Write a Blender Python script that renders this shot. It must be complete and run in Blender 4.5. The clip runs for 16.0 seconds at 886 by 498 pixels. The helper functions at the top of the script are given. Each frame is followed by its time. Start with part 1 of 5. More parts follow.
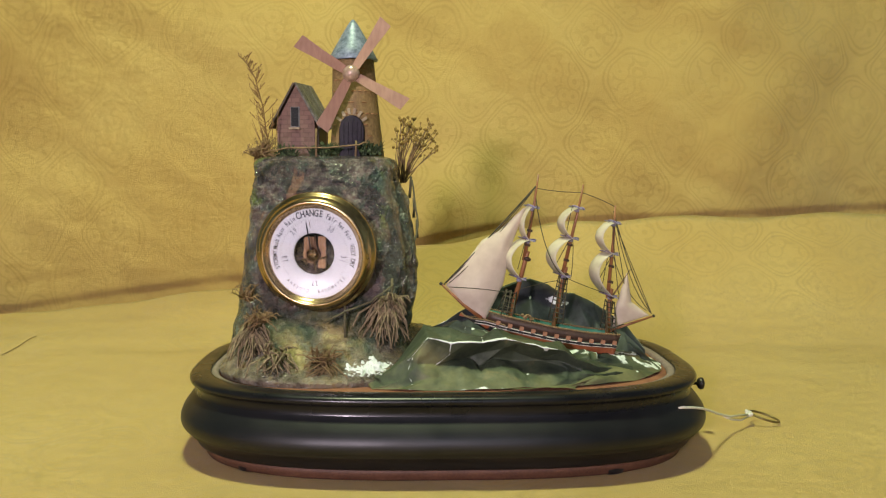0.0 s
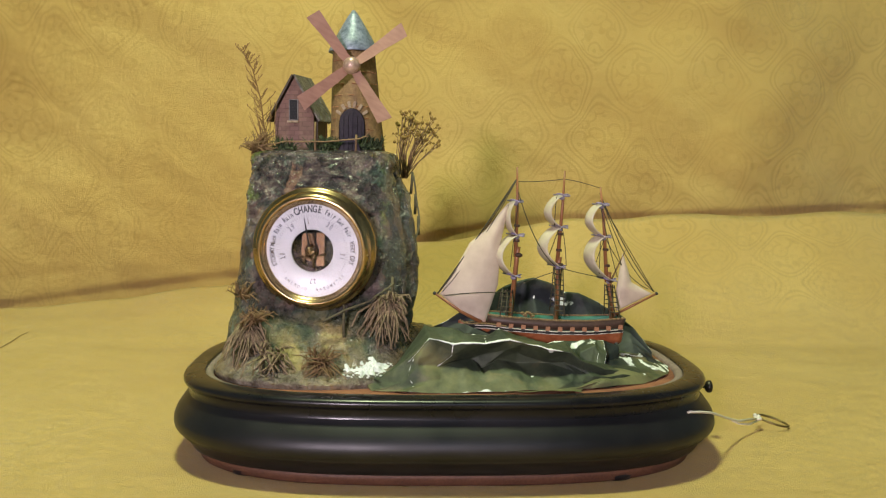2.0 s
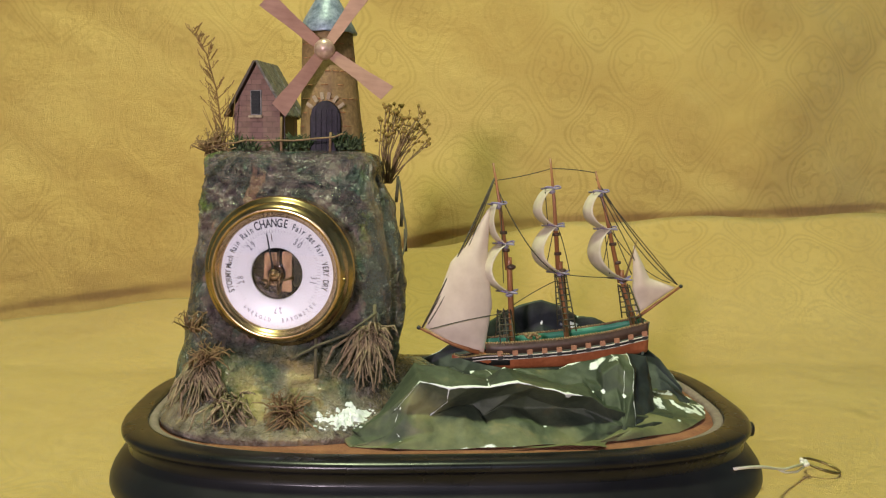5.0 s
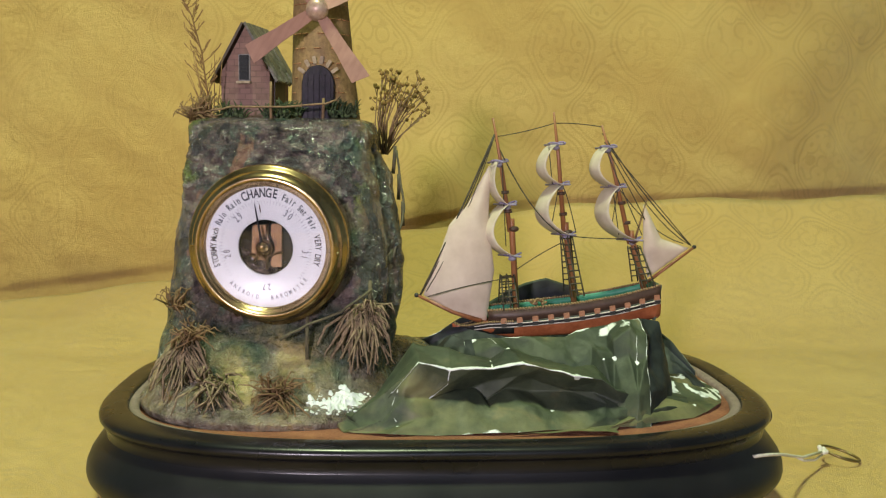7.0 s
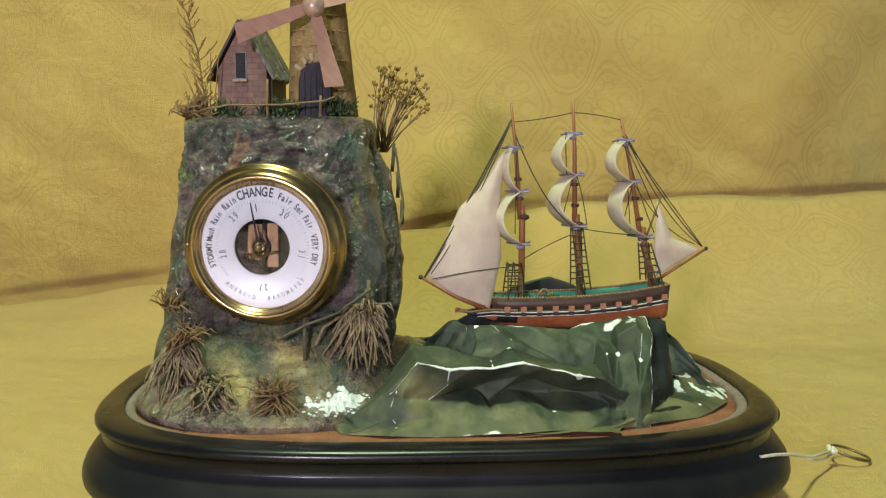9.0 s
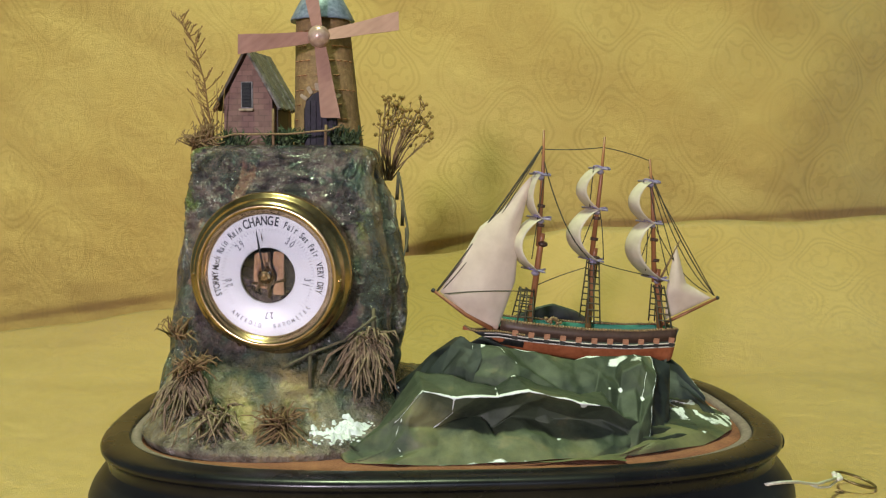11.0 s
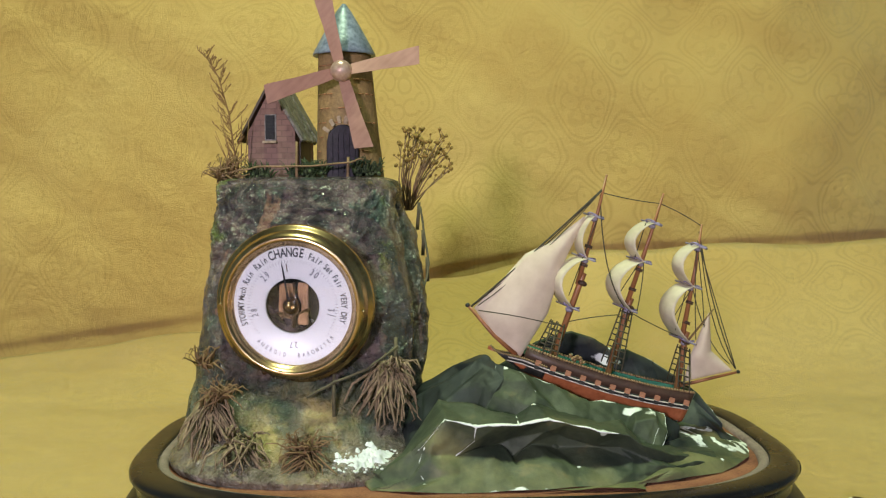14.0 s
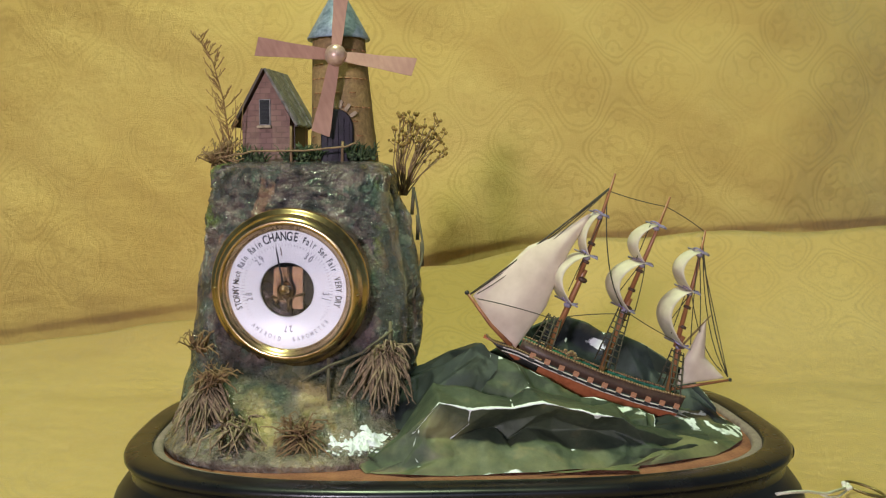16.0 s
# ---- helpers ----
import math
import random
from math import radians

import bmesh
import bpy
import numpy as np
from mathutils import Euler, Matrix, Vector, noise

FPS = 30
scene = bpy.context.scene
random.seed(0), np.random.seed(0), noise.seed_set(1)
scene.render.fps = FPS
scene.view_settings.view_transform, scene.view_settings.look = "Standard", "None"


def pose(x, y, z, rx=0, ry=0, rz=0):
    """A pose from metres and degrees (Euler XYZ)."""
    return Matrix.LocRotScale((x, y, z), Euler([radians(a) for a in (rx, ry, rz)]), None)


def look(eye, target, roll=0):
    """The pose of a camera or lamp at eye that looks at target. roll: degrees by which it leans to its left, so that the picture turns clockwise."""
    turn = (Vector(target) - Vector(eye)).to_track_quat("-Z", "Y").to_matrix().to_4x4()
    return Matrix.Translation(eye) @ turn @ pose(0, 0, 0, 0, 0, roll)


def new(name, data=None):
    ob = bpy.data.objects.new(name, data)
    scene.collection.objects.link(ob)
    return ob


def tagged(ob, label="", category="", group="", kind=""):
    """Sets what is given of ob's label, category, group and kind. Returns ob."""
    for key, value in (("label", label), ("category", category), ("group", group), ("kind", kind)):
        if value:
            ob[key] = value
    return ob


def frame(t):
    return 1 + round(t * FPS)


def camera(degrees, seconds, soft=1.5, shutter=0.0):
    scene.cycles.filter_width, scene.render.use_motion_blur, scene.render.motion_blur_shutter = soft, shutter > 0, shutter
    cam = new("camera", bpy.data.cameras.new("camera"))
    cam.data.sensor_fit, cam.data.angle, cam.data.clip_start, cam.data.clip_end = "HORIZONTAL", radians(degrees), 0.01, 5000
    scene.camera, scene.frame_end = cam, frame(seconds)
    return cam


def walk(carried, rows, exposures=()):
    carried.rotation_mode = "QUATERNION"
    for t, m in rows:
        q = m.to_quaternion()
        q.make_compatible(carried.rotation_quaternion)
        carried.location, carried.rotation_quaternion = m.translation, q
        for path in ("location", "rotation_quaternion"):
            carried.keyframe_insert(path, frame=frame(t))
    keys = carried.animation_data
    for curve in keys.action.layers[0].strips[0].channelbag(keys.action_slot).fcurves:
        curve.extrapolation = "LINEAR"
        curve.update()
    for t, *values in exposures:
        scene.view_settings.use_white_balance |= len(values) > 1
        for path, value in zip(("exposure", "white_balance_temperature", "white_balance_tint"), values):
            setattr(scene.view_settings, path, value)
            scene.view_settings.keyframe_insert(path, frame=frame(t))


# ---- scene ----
cam = camera(48.0, 16.0, soft=1.2)
PATH = [
    (0, (-0.043, -0.092, 0.268), (0.056, 1.899, 0.111), 0.1),
    (0.5, (-0.047, -0.088, 0.268), (0.057, 1.903, 0.112), 0.2),
    (1, (-0.045, -0.087, 0.269), (0.055, 1.904, 0.107), 0.4),
    (1.5, (-0.043, -0.082, 0.268), (0.055, 1.909, 0.107), 0.3),
    (2, (-0.046, -0.064, 0.267), (0.058, 1.926, 0.103), 0.5),
    (2.5, (-0.047, -0.035, 0.266), (0.067, 1.955, 0.1), 0.4),
    (3, (-0.046, -0.018, 0.271), (0.068, 1.973, 0.113), 0.4),
    (3.5, (-0.046, 0.004, 0.275), (0.075, 1.995, 0.12), 0.1),
    (4, (-0.044, 0.037, 0.281), (0.083, 2.027, 0.12), 0.1),
    (6.5, (-0.045, 0.138, 0.261), (0.101, 2.123, 0.067), 0.5),
    (7, (-0.045, 0.142, 0.259), (0.102, 2.127, 0.061), 0.5),
    (7.5, (-0.043, 0.152, 0.255), (0.102, 2.136, 0.053), 0.4),
    (8, (-0.038, 0.156, 0.252), (0.098, 2.141, 0.047), 0.2),
    (8.5, (-0.036, 0.157, 0.253), (0.096, 2.142, 0.05), -0.0),
    (9, (-0.037, 0.153, 0.256), (0.091, 2.14, 0.06), -0.0),
    (11.5, (-0.038, 0.149, 0.262), (0.081, 2.14, 0.118), -0.2),
    (12, (-0.037, 0.148, 0.265), (0.079, 2.139, 0.125), -0.3),
    (12.5, (-0.039, 0.142, 0.266), (0.072, 2.135, 0.14), -0.4),
    (13, (-0.041, 0.137, 0.267), (0.064, 2.131, 0.147), -0.5),
    (13.5, (-0.044, 0.137, 0.267), (0.059, 2.13, 0.148), -0.4),
    (14, (-0.046, 0.136, 0.27), (0.054, 2.13, 0.156), -0.3),
    (14.5, (-0.044, 0.136, 0.27), (0.06, 2.13, 0.149), -0.4),
    (15, (-0.043, 0.138, 0.269), (0.065, 2.131, 0.149), -0.3),
    (15.5, (-0.044, 0.136, 0.268), (0.065, 2.129, 0.143), -0.3),
    (16, (-0.045, 0.135, 0.265), (0.063, 2.127, 0.133), -0.3),
]
# the clip's own white balance drifts towards green and blue
BALANCE = [(0, 0.0, 6500, 12), (4, 0.0, 6500, 13), (7, 0.0, 6300, 9), (8, 0.0, 6100, 5), (9, 0.0, 6100, 6), (11.5, 0.0, 6120, 8), (16, 0.0, 6080, 9)]
walk(cam, [(t, look(eye, target, roll)) for t, eye, target, roll in PATH], BALANCE)

# ---- light ----
world = bpy.data.worlds.new("room_air")
world.use_nodes = True
world.node_tree.nodes["Background"].inputs[0].default_value = (0.9, 0.95, 1.0, 1)
world.node_tree.nodes["Background"].inputs[1].default_value = 0.1
scene.world = world
scene.view_settings.exposure = 0.0


def lamp(name, eye, target, size, watts, color, spread=180):
    data = bpy.data.lights.new(name, "AREA")
    data.shape, data.size, data.energy, data.color = "DISK", size, watts, color
    ob = new(name, data)
    ob.matrix_world = look(eye, target)
    data.spread = radians(spread)
    return ob


lamp("front_lamp", (-0.96, -2.2, 0.755), (0.10, 1.5, 0.22), 0.24, 19.5, (1.0, 0.84, 0.95), 100)
lamp("ceiling_lamp", (-0.25, 0.62, 2.38), (-0.10, 0.95, 0.0), 0.30, 55.0, (0.84, 1.0, 0.56))
# Unseen bluish source added for the lacquer's sheen and glints; no window is built.
lamp("unseen_blue_light", (0.10, -2.36, 1.30), (0.0, 0.9, 0.1), 1.5, 12.0, (0.68, 0.84, 1.0))

# ---- materials ----


class Mat:
    """A small builder of procedural materials."""

    def __init__(self, name, rough=0.6, metal=0.0, coat=0.0):
        self.m = bpy.data.materials.new(name)
        self.m.use_nodes = True
        self.nt = self.m.node_tree
        self.b = self.nt.nodes["Principled BSDF"]
        self.b.inputs["Roughness"].default_value = rough
        self.b.inputs["Metallic"].default_value = metal
        self.b.inputs["Coat Weight"].default_value = coat
        self.b.inputs["Coat Roughness"].default_value = 0.15
        self.co = self.add("ShaderNodeTexCoord").outputs["Object"]

    def add(self, kind, **values):
        n = self.nt.nodes.new(kind)
        for k, v in values.items():
            n.inputs[k].default_value = v
        return n

    def link(self, a, b):
        self.nt.links.new(a, b)

    def noise(self, scale, detail=4.0, rough=0.55, warp=0.0):
        n = self.add("ShaderNodeTexNoise", Scale=scale, Detail=detail, Roughness=rough, Distortion=warp)
        self.link(self.co, n.inputs["Vector"])
        return n.outputs["Fac"]

    def ramp(self, fac, stops):
        n = self.add("ShaderNodeValToRGB")
        el = n.color_ramp.elements
        while len(el) < len(stops):
            el.new(0.5)
        for e, (p, c) in zip(el, stops):
            e.position, e.color = p, (*c, 1)
        self.link(fac, n.inputs["Fac"])
        return n.outputs["Color"]

    def mix(self, fac, a, b, mode="MIX"):
        n = self.nt.nodes.new("ShaderNodeMix")
        n.data_type, n.blend_type = "RGBA", mode
        for value, socket in ((fac, n.inputs[0]), (a, n.inputs[6]), (b, n.inputs[7])):
            if isinstance(value, (int, float)):
                socket.default_value = value
            elif isinstance(value, tuple):
                socket.default_value = (*value, 1)
            else:
                self.link(value, socket)
        return n.outputs[2]

    def math(self, op, a, b=0.0):
        n = self.nt.nodes.new("ShaderNodeMath")
        n.operation = op
        for value, socket in ((a, n.inputs[0]), (b, n.inputs[1])):
            if isinstance(value, (int, float)):
                socket.default_value = value
            else:
                self.link(value, socket)
        return n.outputs[0]

    def attr(self, name):
        n = self.nt.nodes.new("ShaderNodeAttribute")
        n.attribute_name = name
        return n.outputs["Fac"]

    def color(self, c):
        self.link(c, self.b.inputs["Base Color"])
        return self

    def gloss(self, c):
        self.link(c, self.b.inputs["Roughness"])
        return self

    def bump(self, height, strength=0.5, distance=0.002):
        n = self.add("ShaderNodeBump", Strength=strength, Distance=distance)
        self.link(height, n.inputs["Height"])
        self.link(n.outputs["Normal"], self.b.inputs["Normal"])
        self.link(n.outputs["Normal"], self.b.inputs["Coat Normal"])
        return self


def simple(name, c1, c2, scale=60.0, rough=0.6, metal=0.0, bump=0.3, grain=400.0, coat=0.0, dist=0.0006):
    """Two tones mixed by a coarse and a fine noise, with a fine relief."""
    m = Mat(name, rough, metal, coat)
    f = m.math("MULTIPLY", m.math("ADD", m.noise(scale), m.noise(grain, 3)), 0.5)
    m.color(m.ramp(f, [(0.36, c1), (0.64, c2)]))
    m.bump(m.noise(grain, 3), bump, dist)
    return m.m


def cloth_material():
    m = Mat("damask", 0.55)
    m.b.inputs["Sheen Weight"].default_value = 0.2
    # height along the weave: z on the hanging cloth, y on the table
    warp = m.add("ShaderNodeTexNoise", Scale=5.0, Detail=3.0)
    m.link(m.co, warp.inputs["Vector"])
    vec = m.nt.nodes.new("ShaderNodeVectorMath")
    vec.operation = "MULTIPLY_ADD"
    m.link(warp.outputs["Color"], vec.inputs[0])
    vec.inputs[1].default_value = (0.07, 0.07, 0.07)
    m.link(m.co, vec.inputs[2])
    sep = m.nt.nodes.new("ShaderNodeSeparateXYZ")
    m.link(vec.outputs[0], sep.inputs[0])
    along = m.math("ADD", sep.outputs[1], sep.outputs[2])
    cu = m.math("COSINE", m.math("MULTIPLY", sep.outputs[0], 2 * math.pi / 0.150))
    cv = m.math("COSINE", m.math("MULTIPLY", along, 2 * math.pi / 0.190))
    ogee = m.math("ABSOLUTE", m.math("ADD", cu, cv))
    # a double outline round each ogee
    rim = m.math("ABSOLUTE", m.math("SUBTRACT", m.math("ABSOLUTE", m.math("SUBTRACT", ogee, 0.42)), 0.16))
    outline = m.ramp(rim, [(0.02, (1, 1, 1)), (0.12, (0, 0, 0))])
    # a flower head inside it
    vor = m.add("ShaderNodeTexVoronoi", Scale=42.0)
    m.link(vec.outputs[0], vor.inputs["Vector"])
    petals = m.ramp(m.math("SINE", m.math("MULTIPLY", vor.outputs["Distance"], 13.0)), [(0.35, (0, 0, 0)), (0.75, (1, 1, 1))])
    heart = m.ramp(ogee, [(0.72, (0, 0, 0)), (0.95, (0.8, 0.8, 0.8))])
    figure = m.mix(heart, outline, petals)
    fade = m.ramp(m.noise(4.0, 3), [(0.35, (0.25, 0.25, 0.25)), (0.62, (1.0, 1.0, 1.0))])
    figure = m.mix(1.0, figure, fade, "MULTIPLY")
    base = m.ramp(m.noise(2.6, 5), [(0.3, (0.52, 0.330, 0.092)), (0.5, (0.60, 0.410, 0.124)), (0.7, (0.655, 0.470, 0.160))])
    c = m.mix(m.math("MULTIPLY", figure, 0.50), base, (0.40, 0.255, 0.055))
    c = m.mix(m.math("MULTIPLY", m.noise(38.0, 6, 0.65), 0.40), c, (0.41, 0.265, 0.06))
    m.color(c)
    m.gloss(m.mix(figure, (0.62, 0.62, 0.62), (0.48, 0.48, 0.48)))
    m.bump(m.math("ADD", m.noise(900.0, 2), m.math("MULTIPLY", m.noise(11.0, 6, 0.6), 7.0)), 0.5, 0.005)
    return m.m


def rock_material():
    """Painted papier-mache: dark pebbled purple above, teal sides, ochre and sand at the foot."""
    m = Mat("painted_rock", 0.32, coat=1.0)
    m.b.inputs["Specular IOR Level"].default_value = 0.8
    sep = m.nt.nodes.new("ShaderNodeSeparateXYZ")
    m.link(m.co, sep.inputs[0])
    px, py, pz = sep.outputs

    def span(value, a, b):
        n = m.add("ShaderNodeMapRange", **{"From Min": a, "From Max": b})
        n.interpolation_type = "SMOOTHSTEP"
        m.link(value, n.inputs["Value"])
        return n.outputs[0]

    wob = m.math("MULTIPLY", m.math("SUBTRACT", m.noise(28.0, 4), 0.5), 0.09)
    hz, hx = m.math("ADD", pz, wob), m.math("ADD", px, wob)
    c = m.ramp(m.noise(60.0, 6, 0.62, 0.5), [(0.36, (0.012, 0.009, 0.014)), (0.46, (0.050, 0.036, 0.044)), (0.55, (0.110, 0.078, 0.082)), (0.66, (0.19, 0.135, 0.125))])
    teal = m.ramp(m.noise(30.0, 5, 0.6, 0.6), [(0.545, (0, 0, 0)), (0.62, (0.85, 0.85, 0.85))])
    c = m.mix(teal, c, m.ramp(m.noise(90.0, 4), [(0.35, (0.010, 0.030, 0.026)), (0.65, (0.045, 0.098, 0.076))]))
    pink = m.ramp(m.noise(34.0, 5, 0.6, 0.8), [(0.60, (0, 0, 0)), (0.67, (0.85, 0.85, 0.85))])
    c = m.mix(pink, c, (0.25, 0.135, 0.10))
    # bright moss on the upper corners and edges
    edge = m.math("MAXIMUM", span(hx, -0.160, -0.185), span(hx, -0.062, -0.044))
    moss = m.ramp(m.noise(70.0, 5, 0.65), [(0.50, (0, 0, 0)), (0.60, (1, 1, 1))])
    moss = m.math("MULTIPLY", m.math("MULTIPLY", moss, edge), span(hz, 0.19, 0.24))
    c = m.mix(moss, c, (0.135, 0.19, 0.032))
    # the seaward flank: brown and green runs of paint
    st = m.nt.nodes.new("ShaderNodeMapping")
    st.inputs["Scale"].default_value = (1, 1, 0.14)
    m.link(m.co, st.inputs[0])
    runs = m.add("ShaderNodeTexNoise", Scale=75.0, Detail=4.0)
    m.link(st.outputs[0], runs.inputs["Vector"])
    flank = m.ramp(runs.outputs["Fac"], [(0.36, (0.010, 0.010, 0.008)), (0.45, (0.028, 0.034, 0.024)), (0.52, (0.085, 0.048, 0.024)), (0.58, (0.110, 0.080, 0.045)), (0.68, (0.035, 0.060, 0.048))])
    c = m.mix(m.math("MULTIPLY", span(m.math("ADD", px, m.math("MULTIPLY", wob, 0.25)), -0.056, -0.046), 0.9), c, flank)
    # green, then ochre and sand towards the foot
    low = span(hz, 0.158, 0.125)
    green = m.ramp(m.noise(46.0, 6, 0.6, 0.4), [(0.34, (0.014, 0.024, 0.018)), (0.46, (0.046, 0.070, 0.048)), (0.58, (0.095, 0.110, 0.070)), (0.70, (0.17, 0.155, 0.10))])
    c = m.mix(low, c, green)
    mid = m.math("MULTIPLY", span(hz, 0.140, 0.108), m.math("MULTIPLY", span(hx, -0.165, -0.125), span(hx, -0.062, -0.095)))
    c = m.mix(m.math("MULTIPLY", mid, m.ramp(m.noise(40.0, 5), [(0.40, (0, 0, 0)), (0.58, (0.95, 0.95, 0.95))])), c, (0.50, 0.40, 0.17))
    foot = m.ramp(m.noise(52.0, 6, 0.62, 0.4), [(0.32, (0.080, 0.060, 0.045)), (0.44, (0.17, 0.135, 0.105)), (0.54, (0.29, 0.245, 0.19)), (0.62, (0.34, 0.25, 0.13)), (0.70, (0.26, 0.12, 0.05))])
    c = m.mix(m.math("MULTIPLY", span(hz, 0.108, 0.082), 0.85), c, foot)
    m.color(c)
    m.gloss(m.ramp(m.noise(60.0, 3), [(0.3, (0.12, 0.12, 0.12)), (0.7, (0.36, 0.36, 0.36))]))
    vor = m.add("ShaderNodeTexVoronoi", Scale=150.0)
    m.link(m.co, vor.inputs["Vector"])
    pebble = m.math("MULTIPLY", m.math("SUBTRACT", 1.0, vor.outputs["Distance"]), span(hz, 0.205, 0.235))
    m.bump(m.math("ADD", m.math("MULTIPLY", pebble, 0.35), m.math("ADD", m.math("MULTIPLY", m.noise(70.0, 6, 0.65, 0.8), 0.9), m.math("MULTIPLY", m.noise(330.0, 4), 0.3))), 1.0, 0.011)
    return m.m


def sea_material():
    m = Mat("painted_sea_cloth", 0.55)
    m.b.inputs["Specular IOR Level"].default_value = 0.4
    c = m.ramp(m.noise(20.0, 4, 0.55, 0.5), [(0.34, (0.024, 0.034, 0.023)), (0.48, (0.048, 0.060, 0.036)), (0.58, (0.066, 0.080, 0.046)), (0.66, (0.150, 0.130, 0.066))])
    streak = m.ramp(m.noise(120.0, 5, 0.6, 1.0), [(0.35, (0.80, 0.80, 0.82)), (0.7, (1.15, 1.15, 1.1))])
    c = m.mix(1.0, c, streak, "MULTIPLY")
    # the pale attribute puts yellowish lit zones into the sea's colour
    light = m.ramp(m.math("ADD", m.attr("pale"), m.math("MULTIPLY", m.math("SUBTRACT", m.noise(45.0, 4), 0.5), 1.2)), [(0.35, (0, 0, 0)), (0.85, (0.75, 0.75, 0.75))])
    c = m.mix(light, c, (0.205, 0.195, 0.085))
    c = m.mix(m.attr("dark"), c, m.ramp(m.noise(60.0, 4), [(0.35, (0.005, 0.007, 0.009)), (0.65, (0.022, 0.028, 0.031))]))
    foam = m.ramp(m.math("MULTIPLY", m.attr("foam"), m.math("ADD", m.noise(150.0, 4, 0.65), 0.40)), [(0.42, (0, 0, 0)), (0.54, (1, 1, 1))])
    c = m.mix(foam, c, (0.74, 0.77, 0.76))
    m.color(c)
    m.gloss(m.ramp(m.noise(70.0, 3), [(0.3, (0.52, 0.52, 0.52)), (0.7, (0.72, 0.72, 0.72))]))
    m.bump(m.math("ADD", m.noise(90.0, 5), m.math("MULTIPLY", m.noise(900.0, 2), 0.2)), 0.45, 0.0016)
    return m.m


def black_lacquer(name, low, high, shine):
    m = Mat(name, 0.30, coat=0.0)
    m.b.inputs["Specular IOR Level"].default_value = shine
    c = m.ramp(m.noise(30.0, 5), [(0.35, (0.004, 0.004, 0.006)), (0.7, (0.010, 0.009, 0.011))])
    scuff = m.ramp(m.noise(210.0, 4, 0.7), [(0.735, (0, 0, 0)), (0.76, (1, 1, 1))])
    c = m.mix(m.math("MULTIPLY", scuff, 0.5), c, (0.30, 0.27, 0.24))
    m.color(c)
    m.gloss(m.ramp(m.noise(22.0, 4), [(0.3, (low, low, low)), (0.7, (high, high, high))]))
    m.bump(m.noise(45.0, 3), 0.06, 0.002)
    return m.m


def wood(name, c1, c2, rough=0.5, scale=90.0):
    m = Mat(name, rough)
    st = m.nt.nodes.new("ShaderNodeMapping")
    st.inputs["Scale"].default_value = (1, 1, 0.15)
    m.link(m.co, st.inputs[0])
    n = m.add("ShaderNodeTexNoise", Scale=scale * 3, Detail=5.0)
    m.link(st.outputs[0], n.inputs["Vector"])
    f = m.math("MULTIPLY", m.math("ADD", n.outputs["Fac"], m.noise(scale * 0.6)), 0.5)
    m.color(m.ramp(f, [(0.35, c1), (0.65, c2)]))
    m.bump(n.outputs["Fac"], 0.3, 0.0006)
    return m.m


def brick_paint(name, c1, c2, mortar, scale):
    m = Mat(name, 0.75)
    br = m.add("ShaderNodeTexBrick", Scale=scale, **{"Mortar Size": 0.02, "Color1": (*c1, 1), "Color2": (*c2, 1), "Mortar": (*mortar, 1)})
    mp = m.nt.nodes.new("ShaderNodeMapping")
    mp.inputs["Rotation"].default_value = (radians(90), 0, 0)
    m.link(m.co, mp.inputs[0])
    m.link(mp.outputs[0], br.inputs["Vector"])
    c = m.mix(m.ramp(m.noise(160.0, 5), [(0.35, (0, 0, 0)), (0.75, (0.8, 0.8, 0.8))]), br.outputs["Color"], c2)
    m.color(c)
    m.bump(m.math("ADD", m.math("MULTIPLY", br.outputs["Fac"], -0.6), m.noise(500.0, 4)), 0.6, 0.0008)
    return m.m


CLOTH, ROCK, SEA, LACQUER = cloth_material(), rock_material(), sea_material(), black_lacquer("black_lacquer", 0.22, 0.36, 0.34)
WORN_LACQUER = black_lacquer("dulled_black_lacquer", 0.36, 0.48, 0.46)
BRASS = simple("brass", (0.36, 0.245, 0.125), (0.52, 0.38, 0.20), 25, 0.24, 1.0, 0.1, 300)
OLD_BRASS = simple("old_brass", (0.14, 0.085, 0.05), (0.26, 0.16, 0.09), 50, 0.45, 1.0, 0.2, 300)
ENAMEL = simple("white_enamel", (0.63, 0.65, 0.66), (0.70, 0.72, 0.73), 30, 0.3, 0, 0.02, 300)
INK = simple("black_ink", (0.012, 0.012, 0.015), (0.025, 0.025, 0.03), 90, 0.8, 0, 0.0)
PALE_INK = simple("faded_ink", (0.13, 0.13, 0.15), (0.22, 0.22, 0.24), 90, 0.6, 0, 0.0)
WELL_SHADE = simple("painted_well_shade", (0.012, 0.010, 0.009), (0.03, 0.022, 0.018), 60, 0.6)
BLADE = wood("pinkish_card", (0.30, 0.16, 0.115), (0.42, 0.24, 0.175), 0.6)
TOWER = simple("ochre_painted_card", (0.17, 0.105, 0.042), (0.33, 0.215, 0.09), 45, 0.7, 0, 0.6, 350, dist=0.0012)
CONE = simple("blue_grey_painted_tin", (0.11, 0.145, 0.19), (0.31, 0.36, 0.45), 120, 0.45, 0.25, 0.5, 350)
HOUSE = brick_paint("pinkish_painted_brick", (0.15, 0.080, 0.062), (0.25, 0.145, 0.115), (0.13, 0.080, 0.062), 55.0)
DARKWOOD = wood("dark_wood", (0.035, 0.022, 0.016), (0.085, 0.052, 0.035), 0.55)
ROOF = simple("grey_green_card_roof", (0.070, 0.060, 0.052), (0.19, 0.165, 0.145), 110, 0.5, 0, 1.0, 240, dist=0.002)
DOOR = simple("purple_black_door", (0.004, 0.003, 0.006), (0.030, 0.020, 0.036), 170, 0.72, 0, 0.7, 260, dist=0.001)
